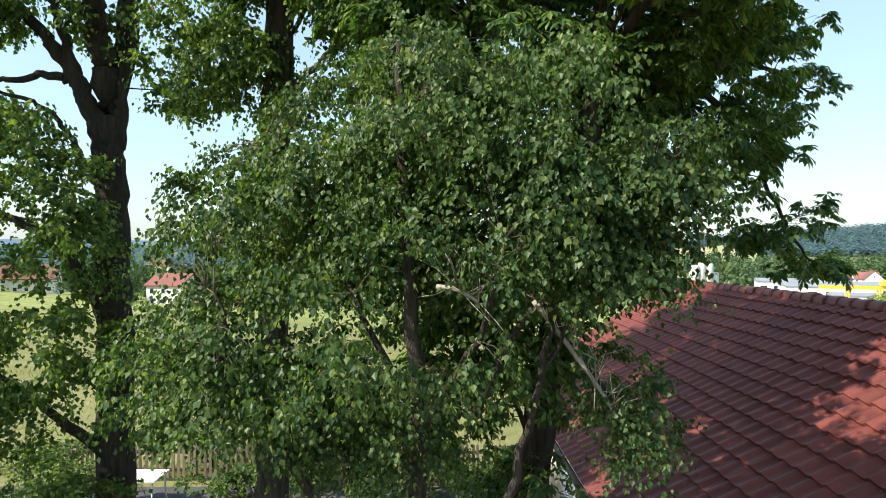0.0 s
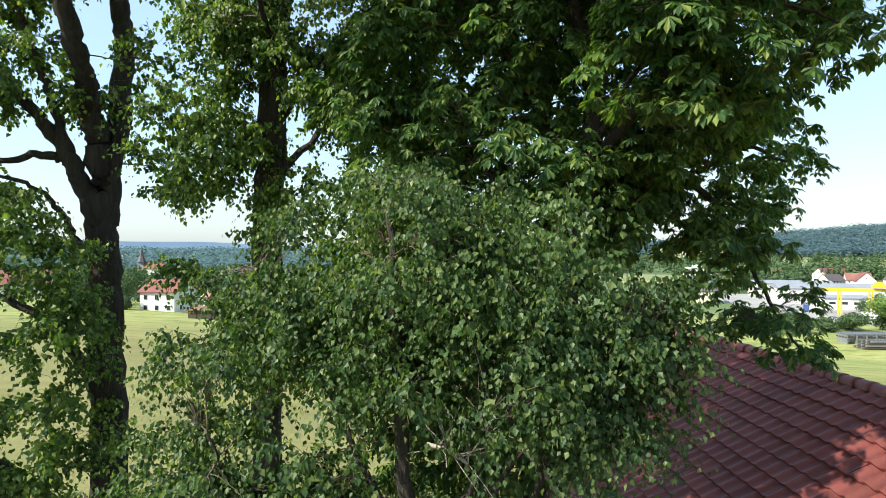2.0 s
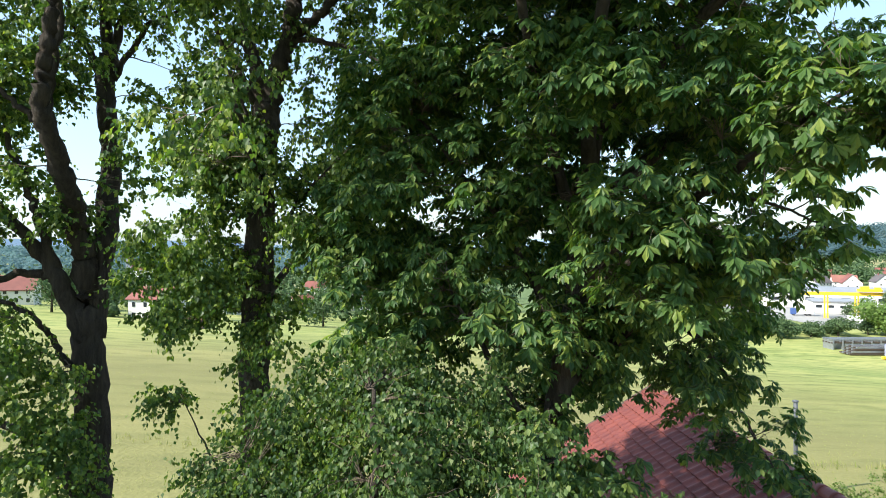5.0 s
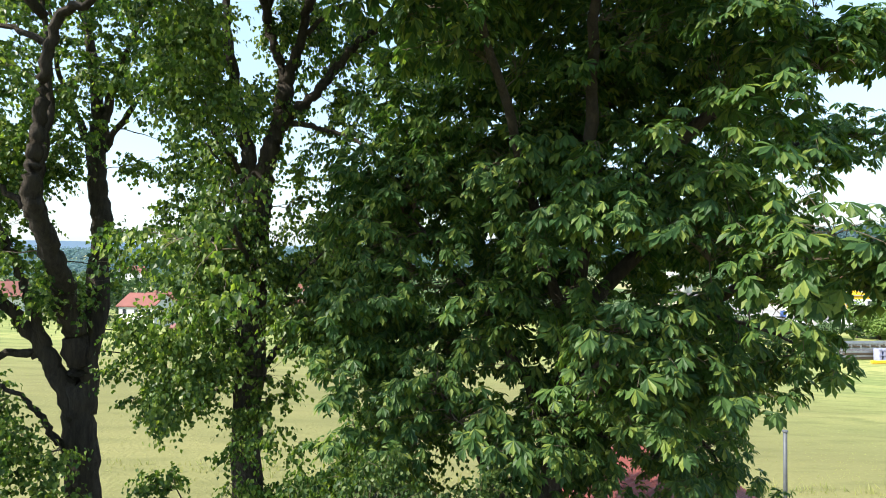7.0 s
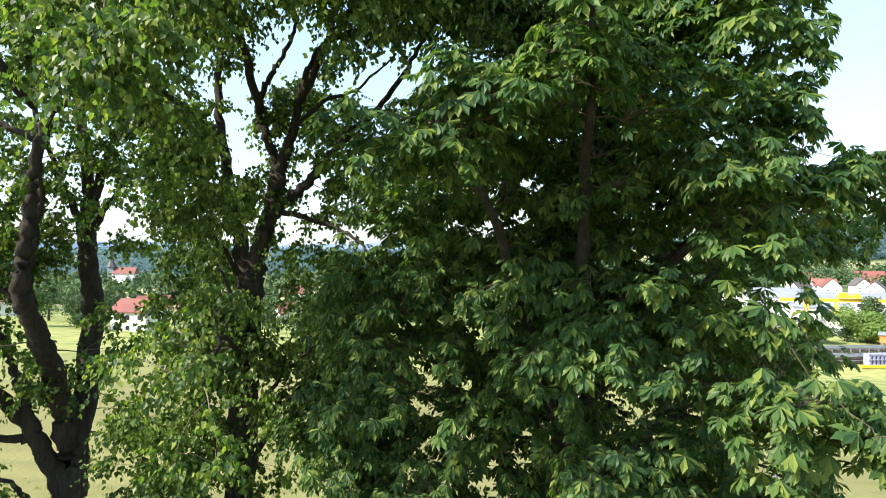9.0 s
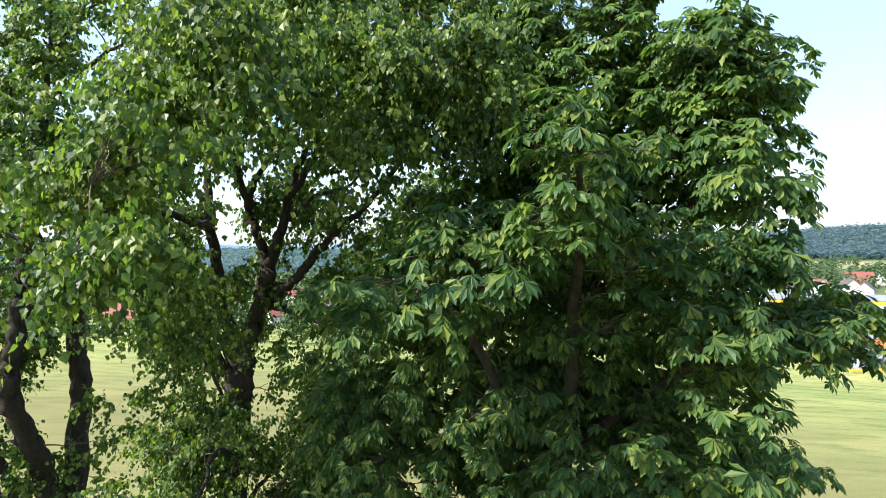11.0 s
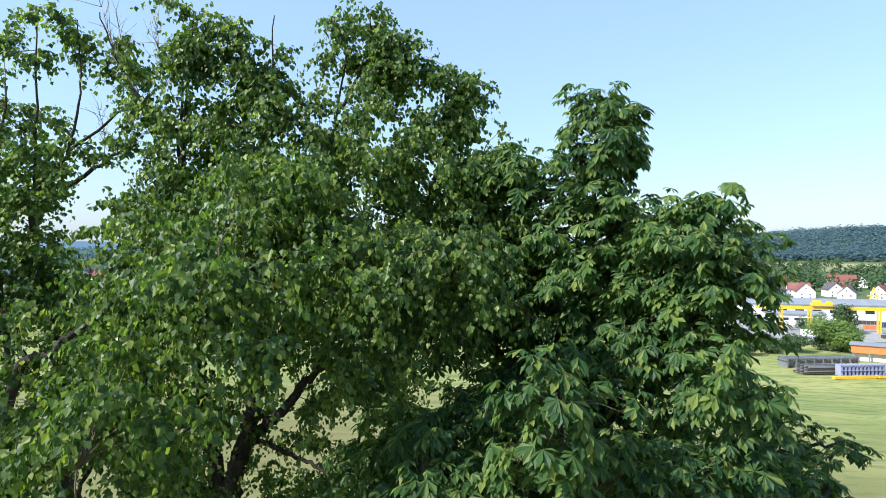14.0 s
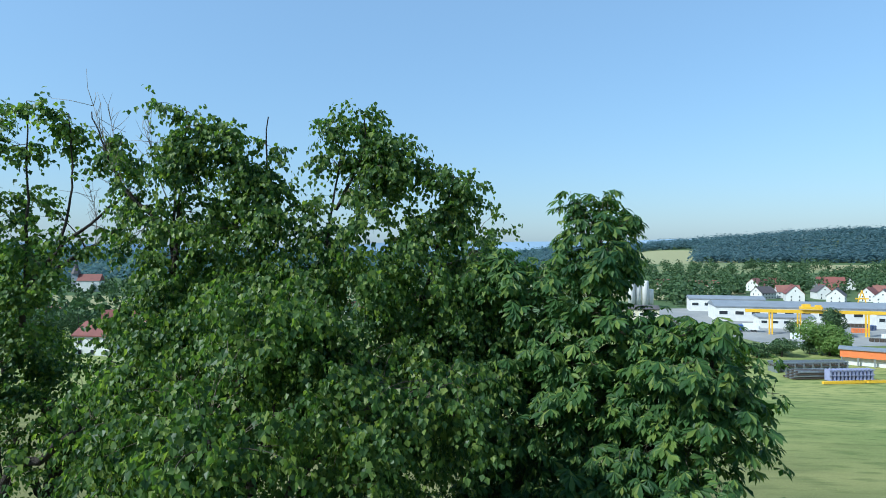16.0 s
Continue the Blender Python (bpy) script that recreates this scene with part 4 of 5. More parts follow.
tree(13, (1.1, 9.2, 0), "big horse chestnut with broad fan-shaped leaves", STEMS + BOUGHS, heavier(TOP, 1.4) + heavier(OVERHANG + SUNNY, 1.3) + SHADED + heavier(CORE, 1.1) + BEHIND,
     7000, -0.9, lambda r, c, w, e, o: fan_leaves(r, c, w, e, o, 5, 0.178, 0.18), CHESTNUT, spray=(5, 0.40, 0.07, 0.4))

# young linden before it
HEAD = [(-0.8, 6.9, 8.6, 0.9, 0.6, 0.5, 1.2), (0.3, 6.8, 8.4, 0.9, 0.6, 0.5, 1.2), (-0.3, 5.8, 7.8, 1.0, 0.9, 0.8), (-1.7, 6.6, 7.6, 0.5, 0.5, 0.5), (0.7, 5.5, 7.8, 0.95, 0.8, 1.0), (-1.4, 5.9, 6.5, 0.95, 0.9, 0.9), (0.5, 5.4, 6.8, 1.2, 0.8, 0.8),
        (-0.8, 5.5, 5.9, 1.5, 1.0, 1.0), (-2.3, 6.3, 5.4, 0.9, 0.8, 0.7, 1.4)]
BODY = [(-0.25, 5.3, 5.78, 0.45, 0.4, 0.8, 1.4), (-1.7, 5.9, 5.2, 1.2, 0.9, 0.6), (1.95, 5.75, 4.9, 0.5, 0.4, 0.5, 2.0), (-0.8, 6.5, 6.9, 1.3, 0.6, 1.1, 1.8), (0.5, 6.2, 7.0, 1.1, 0.6, 1.1, 1.6), (-1.6, 6.6, 5.8, 1.1, 0.6, 0.9, 1.4), (1.15, 5.3, 7.0, 0.55, 0.6, 0.8, 1.3), (1.3, 5.4, 6.3, 0.45, 0.5, 0.5, 1.3),
        (-0.9, 6.3, 5.2, 1.2, 0.8, 1.0, 1.4), (-0.8, 6.3, 4.8, 0.7, 0.7, 0.7, 1.2)]
SIDES = [(-2.1, 6.8, 7.7, 0.6, 0.5, 0.5, 1.4), (-1.5, 6.9, 8.1, 0.7, 0.5, 0.5, 1.4), (-2.6, 6.9, 6.9, 0.6, 0.5, 0.6, 1.3), (-2.8, 6.9, 5.9, 0.5, 0.5, 0.6, 1.2), (1.3, 5.4, 7.6, 0.45, 0.6, 0.6, 1.4), (1.75, 5.4, 7.1, 0.42, 0.5, 0.55, 2.4), (1.6, 5.4, 6.4, 0.42, 0.5, 0.5, 2.2),
         (2.0, 5.5, 6.8, 0.42, 0.4, 0.4, 2.2), (1.9, 5.5, 7.4, 0.42, 0.4, 0.42, 2.2)]
tree(14, (-0.2, 6.2, 0), "young linden with dense hanging heart-shaped leaves",
     [([(-0.2, 6.2, -0.1), (-0.15, 6.2, 1.8), (-0.25, 6.1, 3.6), (-0.3, 5.9, 5.6), (-0.4, 5.9, 7.6), (-0.45, 6.1, 8.5)], 0.17, 0.02),
      ([(-0.2, 6.2, 2.2), (0.5, 5.9, 3.6), (0.9, 5.7, 5.2), (1.1, 5.5, 6.8)], 0.08, 0.015),
      ([(-0.25, 6.1, 2.8), (-1.2, 6.0, 3.9), (-1.9, 6.0, 5.2), (-2.2, 5.9, 6.0)], 0.08, 0.015),
      ([(-0.3, 6.0, 4.6), (0.3, 5.4, 5.6), (0.5, 5.0, 6.4)], 0.06, 0.012),
      ([(0.9, 5.7, 5.2), (1.4, 5.5, 6.3), (1.8, 5.4, 7.0)], 0.025, 0.008),
      ([(0.3, 6.0, 4.8), (0.9, 5.85, 5.9), (1.2, 5.8, 5.5), (1.65, 5.75, 4.95), (2.1, 5.7, 4.4)], 0.04, 0.012),
      ([(-0.2, 6.2, 1.9), (-1.3, 6.0, 2.9), (-2.0, 6.1, 4.2)], 0.06, 0.012), ([(-0.3, 6.05, 4.8), (-1.2, 6.5, 6.4), (-2.0, 6.8, 7.6)], 0.05, 0.01)],
     HEAD + BODY + SIDES,
     2000, -0.08, lambda r, c, w, e, o: heart_leaves(r, c, e, o, 5, 8, 0.074, 0.38, PLAIN, 1.0), YOUNG, spray=(4, 0.28, 0.10, 0.5),
     bare=[([(0.85, 5.72, 5.95), (1.15, 5.65, 5.55), (1.4, 5.6, 5.2), (1.62, 5.6, 4.85)], 0.03, 0.012), ([(-0.05, 5.3, 6.1), (0.12, 5.2, 6.08), (0.3, 5.15, 5.98)], 0.025, 0.015)])


# ---- the barn ----
BARN = (4.95, 11.0, 0.0)
EAVE_X, RIDGE_X, FAR_X = 2.45, 7.45, 12.45
EAVE_Z, RIDGE_Z = 2.35, 5.45
Y0, Y1 = 1.5, 20.0
SLOPE = math.atan2(RIDGE_Z - EAVE_Z, RIDGE_X - EAVE_X)
barn = thing("barn", BARN, "single-storey barn under a red clay tile roof", "barn")


def rel(g):
    return dict(base=BARN)


g = Geo()
for x in (EAVE_X + 0.45, FAR_X - 0.45):
    s = 1 if x < RIDGE_X else -1
    g.box((x + s * 0.12, (Y0 + Y1) / 2, 1.25), (0.24, Y1 - Y0 - 0.8, 2.5))
for y in (Y0 + 0.4, Y1 - 0.4):
    s = 0.12 if y < 10 else -0.12
    for a, b in ((y, y + s),):
        x0, x1, xr = EAVE_X + 0.45, FAR_X - 0.45, RIDGE_X
        zt, zr = 2.5, RIDGE_Z - 0.15
        v = [(x0, a, 0), (x1, a, 0), (x1, a, zt), (xr, a, zr), (x0, a, zt), (x0, b, 0), (x1, b, 0), (x1, b, zt), (xr, b, zr), (x0, b, zt)]
        g.add(v, [(0, 1, 2), (0, 2, 4), (4, 2, 3), (5, 7, 6), (5, 9, 7), (9, 8, 7), (4, 3, 8), (4, 8, 9), (3, 2, 7), (3, 7, 8)])
part("wall", g, PLASTER, barn, "sunlit cream plaster wall", **rel(g))
door = Geo()
door.box((EAVE_X + 0.425, 13.3, 1.05), (0.04, 2.2, 2.1))
door_ob = part("door", door, WHITE, barn, "white painted plank door", **rel(door))
for k in range(10):
    d = Geo()
    d.box((EAVE_X + 0.39, 12.31 + 0.22 * k, 1.05), (0.03, 0.205, 2.06))
    part("plank", d, WHITE, door_ob, **rel(d))
roof = Geo()
n = np.array([-math.sin(SLOPE), 0, math.cos(SLOPE)])
for s in (1, -1):
    xe = EAVE_X if s > 0 else FAR_X
    nn = n * np.array([s, 1, 1])
    q = np.array([(xe, Y0, EAVE_Z), (RIDGE_X, Y0, RIDGE_Z), (RIDGE_X, Y1, RIDGE_Z), (xe, Y1, EAVE_Z)]) - nn * 0.03
    v = np.vstack([q, q - nn * 0.14])
    fs = [(0, 1, 2, 3), (7, 6, 5, 4), (0, 4, 5, 1), (2, 6, 7, 3), (0, 3, 7, 4)]
    roof.quads(v, fs)
roof_ob = part("roof", roof, TIMBER, barn, "dark roof boards under red tiles", **rel(roof))
gut = Geo()
gut.tube([(EAVE_X - 0.06, y, EAVE_Z - 0.06) for y in np.linspace(Y0, Y1, 12)], [0.065] * 12, 8)
part("gutter", gut, TIMBER, barn, "dark metal gutter along the eave", True, BARN)
for y in (Y0 - 0.015, Y1 + 0.015):
    b = Geo()
    for s in (1, -1):
        xe = EAVE_X if s > 0 else FAR_X
        b.tube([(xe, y, EAVE_Z - 0.06), ((xe + RIDGE_X) / 2, y, (EAVE_Z + RIDGE_Z) / 2 - 0.06), (RIDGE_X, y, RIDGE_Z - 0.06)], [0.07] * 3, 4)
    part("bargeboard", b, TIMBER, barn, **rel(b))

# one interlocking tile: a double wave with a thick front edge, laid along +x (up the slope)
TILE_W, TILE_L = 0.30, 0.345
wave = np.array([0.012, 0.002, 0.0, 0.004, 0.020, 0.040, 0.048, 0.038, 0.012])
across = np.linspace(0, TILE_W, 9)
tv = np.array([(-0.02, a, w + 0.056) for a, w in zip(across, wave)] + [(TILE_L + 0.03, a, w + 0.006) for a, w in zip(across, wave)] + [(-0.02, a, w + 0.012) for a, w in zip(across, wave)])
tf = [t for k in range(8) for t in ((k, k + 9, k + 10), (k, k + 10, k + 1), (k, k + 1, k + 19), (k, k + 19, k + 18))]
tf += [(0, 18, 9), (8, 17, 26)]
turn_l = Matrix.Rotation(-SLOPE, 4, "Y")
tile = Geo()
tile.add(tv, tf)
tile_mesh = tile.mesh("roof_tile")
tile_mesh.materials.append(TILE)
rest = Geo()
rng = np.random.default_rng(5)
rows, cols = 17, int((Y1 - Y0) / TILE_W)
step = math.hypot(RIDGE_X - EAVE_X, RIDGE_Z - EAVE_Z) / rows
rot_l = np.array(turn_l.to_3x3())
count = 0
for r in range(rows):
    for c in range(cols):
        a = r * step
        base = np.array([EAVE_X + a * math.cos(SLOPE) - 0.02 * n[0], Y0 + c * TILE_W, EAVE_Z + a * math.sin(SLOPE)])
        jit = rng.normal(size=3)
        if 7.2 < base[1] < 13.6 and r >= 3 and count < 300:
            ob = new("roof_tile", tile_mesh)
            ob.parent = roof_ob
            ob.matrix_basis = Matrix.Translation(base - np.array(BARN) + n * 0.004 * jit[0]) @ turn_l @ pose(0, 0, 0, 0.5 * jit[1], 0.5 * jit[2], 0.6 * jit[0])
            count += 1
        else:
            rest.add(tv @ rot_l.T + base + n * 0.004 * jit[0], tf)
flip = np.array([(-1, 0, 0), (0, 1, 0), (0, 0, 1)])
for r in range(rows):
    for c in range(0, cols):
        a = r * step
        base = np.array([FAR_X - a * math.cos(SLOPE), Y0 + c * TILE_W, EAVE_Z + a * math.sin(SLOPE)])
        rest.add((tv @ rot_l.T) @ flip + base, np.array(tf)[:, ::-1])
tagged(part("roof_tiles", rest, TILE, roof_ob, "weathered red interlocking clay tiles", **rel(rest)), kind="stuff")
cap = Geo()
ang = np.linspace(-1.75, 1.75, 9)
cv = np.array([(0.135 * k * math.sin(a), y, 0.125 * k * math.cos(a)) for y, k in ((0, 1.12), (0.06, 1.1), (0.42, 0.94)) for a in ang] + [(0.11 * math.sin(a), 0, 0.10 * math.cos(a)) for a in ang])
cf = [t for j in range(2) for k in range(8) for t in ((j * 9 + k, j * 9 + k + 1, j * 9 + k + 10), (j * 9 + k, j * 9 + k + 10, j * 9 + k + 9))]
cf += [t for k in range(8) for t in ((k, 27 + k, 28 + k), (k, 28 + k, k + 1))]
cap.add(cv, cf)
cap_mesh = cap.mesh("ridge_tile", True)
cap_mesh.materials.append(RIDGE)
for k in range(int((Y1 - Y0) / 0.38)):
    ob = new("ridge_tile", cap_mesh)
    ob.parent = roof_ob
    ob.matrix_basis = pose(RIDGE_X - BARN[0] + 0.008 * rng.normal(), Y0 + 0.38 * k - BARN[1], RIDGE_Z + 0.0 + 0.006 * rng.normal(), 0.8 * rng.normal(), rng.normal(), 1.2 * rng.normal())

# ---- yard ----
fence = thing("picket_fence", (-4.5, 17.2, 0), "weathered grey-brown wooden picket fence along the meadow", "fence")
pk = Geo()
pk.box((0, 0, 0.52), (0.075, 0.022, 0.9))
pk.add([(-0.0375, -0.011, 0.97), (0.0375, -0.011, 0.97), (0.0375, 0.011, 0.97), (-0.0375, 0.011, 0.97), (0, -0.011, 1.03), (0, 0.011, 1.03)], [(0, 1, 4), (2, 3, 5), (0, 4, 5), (0, 5, 3), (1, 2, 5), (1, 5, 4)])
picket_mesh = pk.mesh("picket")
picket_mesh.materials.append(PICKET)
for k in range(100):
    ob = new("picket", picket_mesh)
    ob.parent = fence
    ob.matrix_basis = pose(-7.4 + 0.15 * k, -0.03, 0.015 * rng.normal(), 0, 1.2 * rng.normal(), 2 * rng.normal())
for z in (0.28, 0.78):
    b = Geo()
    b.box((0, 0.012, z), (15.2, 0.05, 0.08))
    part("rail", b, PICKET, fence)
for k in range(7):
    b = Geo()
    b.box((-7.3 + 2.45 * k, 0.085, 0.5), (0.1, 0.09, 1.06))
    part("post", b, PICKET, fence)

table = thing("garden_table", (-7.7, 15.4, 0.035), "white garden table standing in the yard", "table")
g = Geo()
g.box((0, 0, 0.73), (1.3, 0.85, 0.04))
part("tabletop", g, WHITE, table)
for sx in (-1, 1):
    for sy in (-1, 1):
        g = Geo()
        g.tube([(sx * 0.55, sy * 0.33, 0.71), (sx * 0.57, sy * 0.36, 0.35), (sx * 0.6, sy * 0.38, 0)], [0.025, 0.022, 0.02], 8)
        part("leg", g, WHITE, table)

pole = thing("metal_pole", (16.4, 26.6, float(ground_height(16.4, 26.6))), "grey metal pole at the meadow's edge", "pole")
g = Geo()
g.tube([(0, 0, -0.1), (0, 0, 2), (0, 0, 4.15)], [0.085, 0.085, 0.085], 12)
part("shaft", g, DARK_STEEL, pole, "", True)
g = Geo()
g.tube([(0, 0, 4.13), (0, 0, 4.17), (0, 0, 4.2)], [0.13, 0.13, 0.11], 12)
part("cap", g, DARK_STEEL, pole)


def shrub(seed, x, y, r, h, material=SHRUB, label="leafy green shrub at the meadow edge", size=0.10, count=90, each=24, group="shrubs"):
    rng = np.random.default_rng(seed)
    z = float(ground_height(x, y))
    clumps = [(x + rng.normal() * r * 0.35, y + rng.normal() * r * 0.35, z + h * rng.uniform(0.35, 0.72), r * rng.uniform(0.4, 0.7), r * rng.uniform(0.4, 0.7), h * rng.uniform(0.22, 0.32)) for _ in range(6)]
    targets, out = sample_crown(rng, clumps, count)
    wood, twigs, crown = Geo(), Geo(), Geo()
    limbs = [([(x + 0.1 * rng.normal(), y + 0.1 * rng.normal(), z - 0.05), (c[0] * 0.5 + x * 0.5, c[1] * 0.5 + y * 0.5, z + h * 0.3), c[:3]], 0.02 + 0.012 * h, 0.012) for c in clumps]
    ends = grow(rng, wood, twigs, limbs, targets, sides=6)
    heart_leaves(rng, crown, ends, out, 4, each // 4, size, 0.08 * h + 0.12, PLAIN, 0.3)
    t = thing("shrub", (x, y, z), label, "shrub", group)
    wood.v += twigs.v
    wood.f += [f + wood.n for f in twigs.f]
    part("stems", wood, TWIG, t, "", True, (x, y, z))
    part("foliage", crown, material, t, "", False, (x, y, z))


for k, (x, y, r, h) in enumerate([(12.6, 19.6, 1.5, 2.6), (14.8, 20.6, 1.5, 2.4), (17.0, 21.2, 1.8, 3.2), (10.4, 21.0, 1.6, 2.8), (2.1, 15.6, 0.5, 1.5), (-6.8, 18.2, 0.8, 1.4), (-5.6, 18.4, 0.7, 1.1),
                                  (-10.4, 16.0, 1.3, 1.7), (-3.6, 16.3, 0.9, 1.2), (-0.4, 16.4, 0.9, 1.3), (-5.2, 15.8, 1.0, 1.2), (-9.0, 14.6, 1.2, 1.5), (-1.9, 15.2, 1.0, 1.3), (0.9, 15.6, 0.9, 1.4)]):
    shrub(40 + k, x, y, r, h, SHRUB if y > 17 else LINDEN, size=0.11)


def grass():
    rng = np.random.default_rng(3)
    n = 17000
    y = 17.6 + 60 * rng.random(n) ** 1.7
    x = (rng.random(n) * 1.9 - 0.95) * (y + 2)
    belt = np.abs(y - (34 - 0.1 * x)) < 1.2
    edge = np.abs(y - 17.9) < 0.7
    keep = (x < 2) | (y > 20.5)
    h = rng.uniform(0.06, 0.16, n) + 0.32 * belt * rng.random(n) + 0.35 * edge * rng.random(n)
    x, y, h = x[keep], y[keep], h[keep]
    at = np.stack([x, y, ground_height(x, y) - 0.01], -1)
    g = Geo()
    for _ in range(3):
        along = unit(np.array([0, 0, 1.0]) + rng.normal(size=at.shape) * 0.35)
        side = unit(np.cross(along, rng.normal(size=at.shape)))
        lay(g, (np.array([(-0.06, 0, 0), (0.06, 0, 0), (0, 1.0, 0)]), np.array([(0, 1, 2)])), at + rng.normal(size=at.shape) * np.array([0.08, 0.08, 0]), side, along, np.cross(side, along), h)
    tagged(part("grass", g, GRASS), "long pale green meadow grass", "grass", kind="stuff")


GRASS = leaf_material("grass_blade", [(0.17, 0.20, 0.06), (0.23, 0.25, 0.08), (0.30, 0.30, 0.11), (0.36, 0.33, 0.14)], (1.6, 1.6, 1.0), 0.6, 0.3)
grass()


# ---- the valley: woods, works, village ----
def leafy_cloud(rng, geo, at, radii, count, size, rise=0.0):
    """A far crown as an uneven heap of leaf sprays."""
    d = unit(rng.normal(size=(count, 3)))
    lump = 1 + 0.18 * np.sin(d[:, 0:1] * 5 + at[0]) + 0.18 * np.sin(d[:, 1:2] * 4 + d[:, 2:3] * 5 + at[1])
    p = at + d * np.asarray(radii) * lump * rng.random((count, 1)) ** 0.33
    normal = unit(d * (1 - rise * 0.7) + rng.normal(size=d.shape) * 0.5 * (1 - rise * 0.5) + np.array([0, 0, rise]))
    along = unit(np.cross(normal, rng.normal(size=d.shape)))
    lay(geo, DIAMOND, p - along * size * 0.5, np.cross(along, normal), along, normal, size * rng.uniform(0.6, 1.3, count))


def far_tree(seed, x, y, r, h, material, label, count=900, size=0.8):
    rng = np.random.default_rng(seed)
    z = float(ground_height(x, y))
    t = thing("tree", (x, y, z), label, "tree", "trees in the valley")
    w, c = Geo(), Geo()
    w.tube([(0, 0, -0.2), (0.1, 0, h * 0.35), (0, 0.1, h * 0.75)], [0.05 * r + 0.1, 0.04 * r + 0.06, 0.04], 8)
    for k in range(5):
        a = k * 1.3
        w.tube([(0, 0, h * 0.3), (r * 0.3 * math.cos(a), r * 0.3 * math.sin(a), h * 0.5), (r * 0.6 * math.cos(a), r * 0.6 * math.sin(a), h * 0.68)], [0.1, 0.07, 0.03], 5)
    for k in range(7):
        o = rng.normal(size=3) * np.array([0.33 * r, 0.33 * r, 0.14 * h])
        leafy_cloud(rng, c, np.array([0, 0, h * 0.56]) + o, (r * 0.60, r * 0.60, h * 0.33), count * 2 // 7, size * 0.8)
    part("trunk", w, BARK, t, "", True)
    part("crown", c, material, t)


def far_woods(name, label, seed, spots, size, h, material, sprays=26, wide=0.33, rise=0.0):
    """Woods far off, each tree a heap of sprays."""
    rng = np.random.default_rng(seed)
    g = Geo()
    for x, y in spots:
        z = float(ground_height(x, y))
        hh = h * rng.uniform(0.55, 1.3)
        leafy_cloud(rng, g, np.array([x, y, z + hh * 0.52]), (hh * wide, hh * wide, hh * 0.52), sprays, size, rise)
    tagged(part(name, g, material), label, "woods", kind="stuff")


def polar_spots(rng, count, az, r):
    a, d = np.radians(rng.uniform(*az, count)), rng.uniform(*r, count)
    return list(zip(d * np.sin(a), d * np.cos(a)))


rng = np.random.default_rng(21)
hill_spots = [(x, y) for x, y in polar_spots(rng, 5800, (14, 47), (1480, 2340)) if noise.noise(Vector((x * 0.004, y * 0.004, 0))) > -0.22 or math.hypot(x, y) > 1750]
field = lambda x, y: 19 < math.degrees(math.atan2(x, y)) < 27.5 and math.hypot(x, y) < 1950
hill_spots = [s for s in hill_spots if not field(*s)]
far_woods("hill_woods", "forest covering the long hill, blue-green haze in its leaf colour", 22, hill_spots, 7.0, 20, HAZY_WOODS, 15, 0.68, 1.0)
far_woods("horizon_woods", "woods along the horizon, blue haze in their leaf colour", 26, polar_spots(rng, 1800, (-50, 16), (1900, 4300)), 15, 30, HAZY_WOODS, 12, 0.9, 0.8)
far_woods("valley_woods", "mixed green trees along the valley floor", 23, [q for q in polar_spots(rng, 1100, (8, 46), (790, 1280)) if noise.noise(Vector((q[0] * 0.016, q[1] * 0.016, 3))) > -0.02] + polar_spots(rng, 40, (24, 31), (600, 760)) + polar_spots(rng, 26, (24, 30), (470, 560)) + polar_spots(rng, 60, (31, 43), (640, 790)), 3.0, 16, FAR_LEAF, 60, 0.50, 0.3)
far_woods("village_woods", "green trees between village houses", 24, polar_spots(rng, 520, (-42, 8), (225, 900)), 2.6, 11, FAR_LEAF, 60)
far_woods("far_hill_woods", "woods on distant hills, blue-green haze in their leaf colour", 25, polar_spots(rng, 1700, (-48, 14), (900, 1900)), 6, 17, HAZY_WOODS, 20, 0.7, 0.7)
# backdrop strip of hills, its distance haze held in colour and glow
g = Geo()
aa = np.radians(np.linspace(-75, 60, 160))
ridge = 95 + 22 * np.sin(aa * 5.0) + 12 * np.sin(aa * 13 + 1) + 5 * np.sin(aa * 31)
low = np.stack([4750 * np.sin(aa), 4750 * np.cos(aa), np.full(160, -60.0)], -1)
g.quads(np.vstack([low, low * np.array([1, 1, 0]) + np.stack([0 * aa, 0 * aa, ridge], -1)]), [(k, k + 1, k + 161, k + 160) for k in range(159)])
tagged(part("backdrop", g, HAZE), "distant hills on the horizon, haze as pale blue glowing colour", "hills", kind="structure")


def window(house, x, y, z, w, h, turn, glass=GLASS):
    g = Geo()
    g.box((x, y, z), (w, 0.12, h), turn)
    ob = part("window", g, WHITE, house)
    p = Geo()
    nx, ny = math.sin(turn), -math.cos(turn)
    p.box((x + nx * 0.05, y + ny * 0.05, z), (w * 0.84, 0.1, h * 0.86), turn)
    part("pane", p, glass, ob)


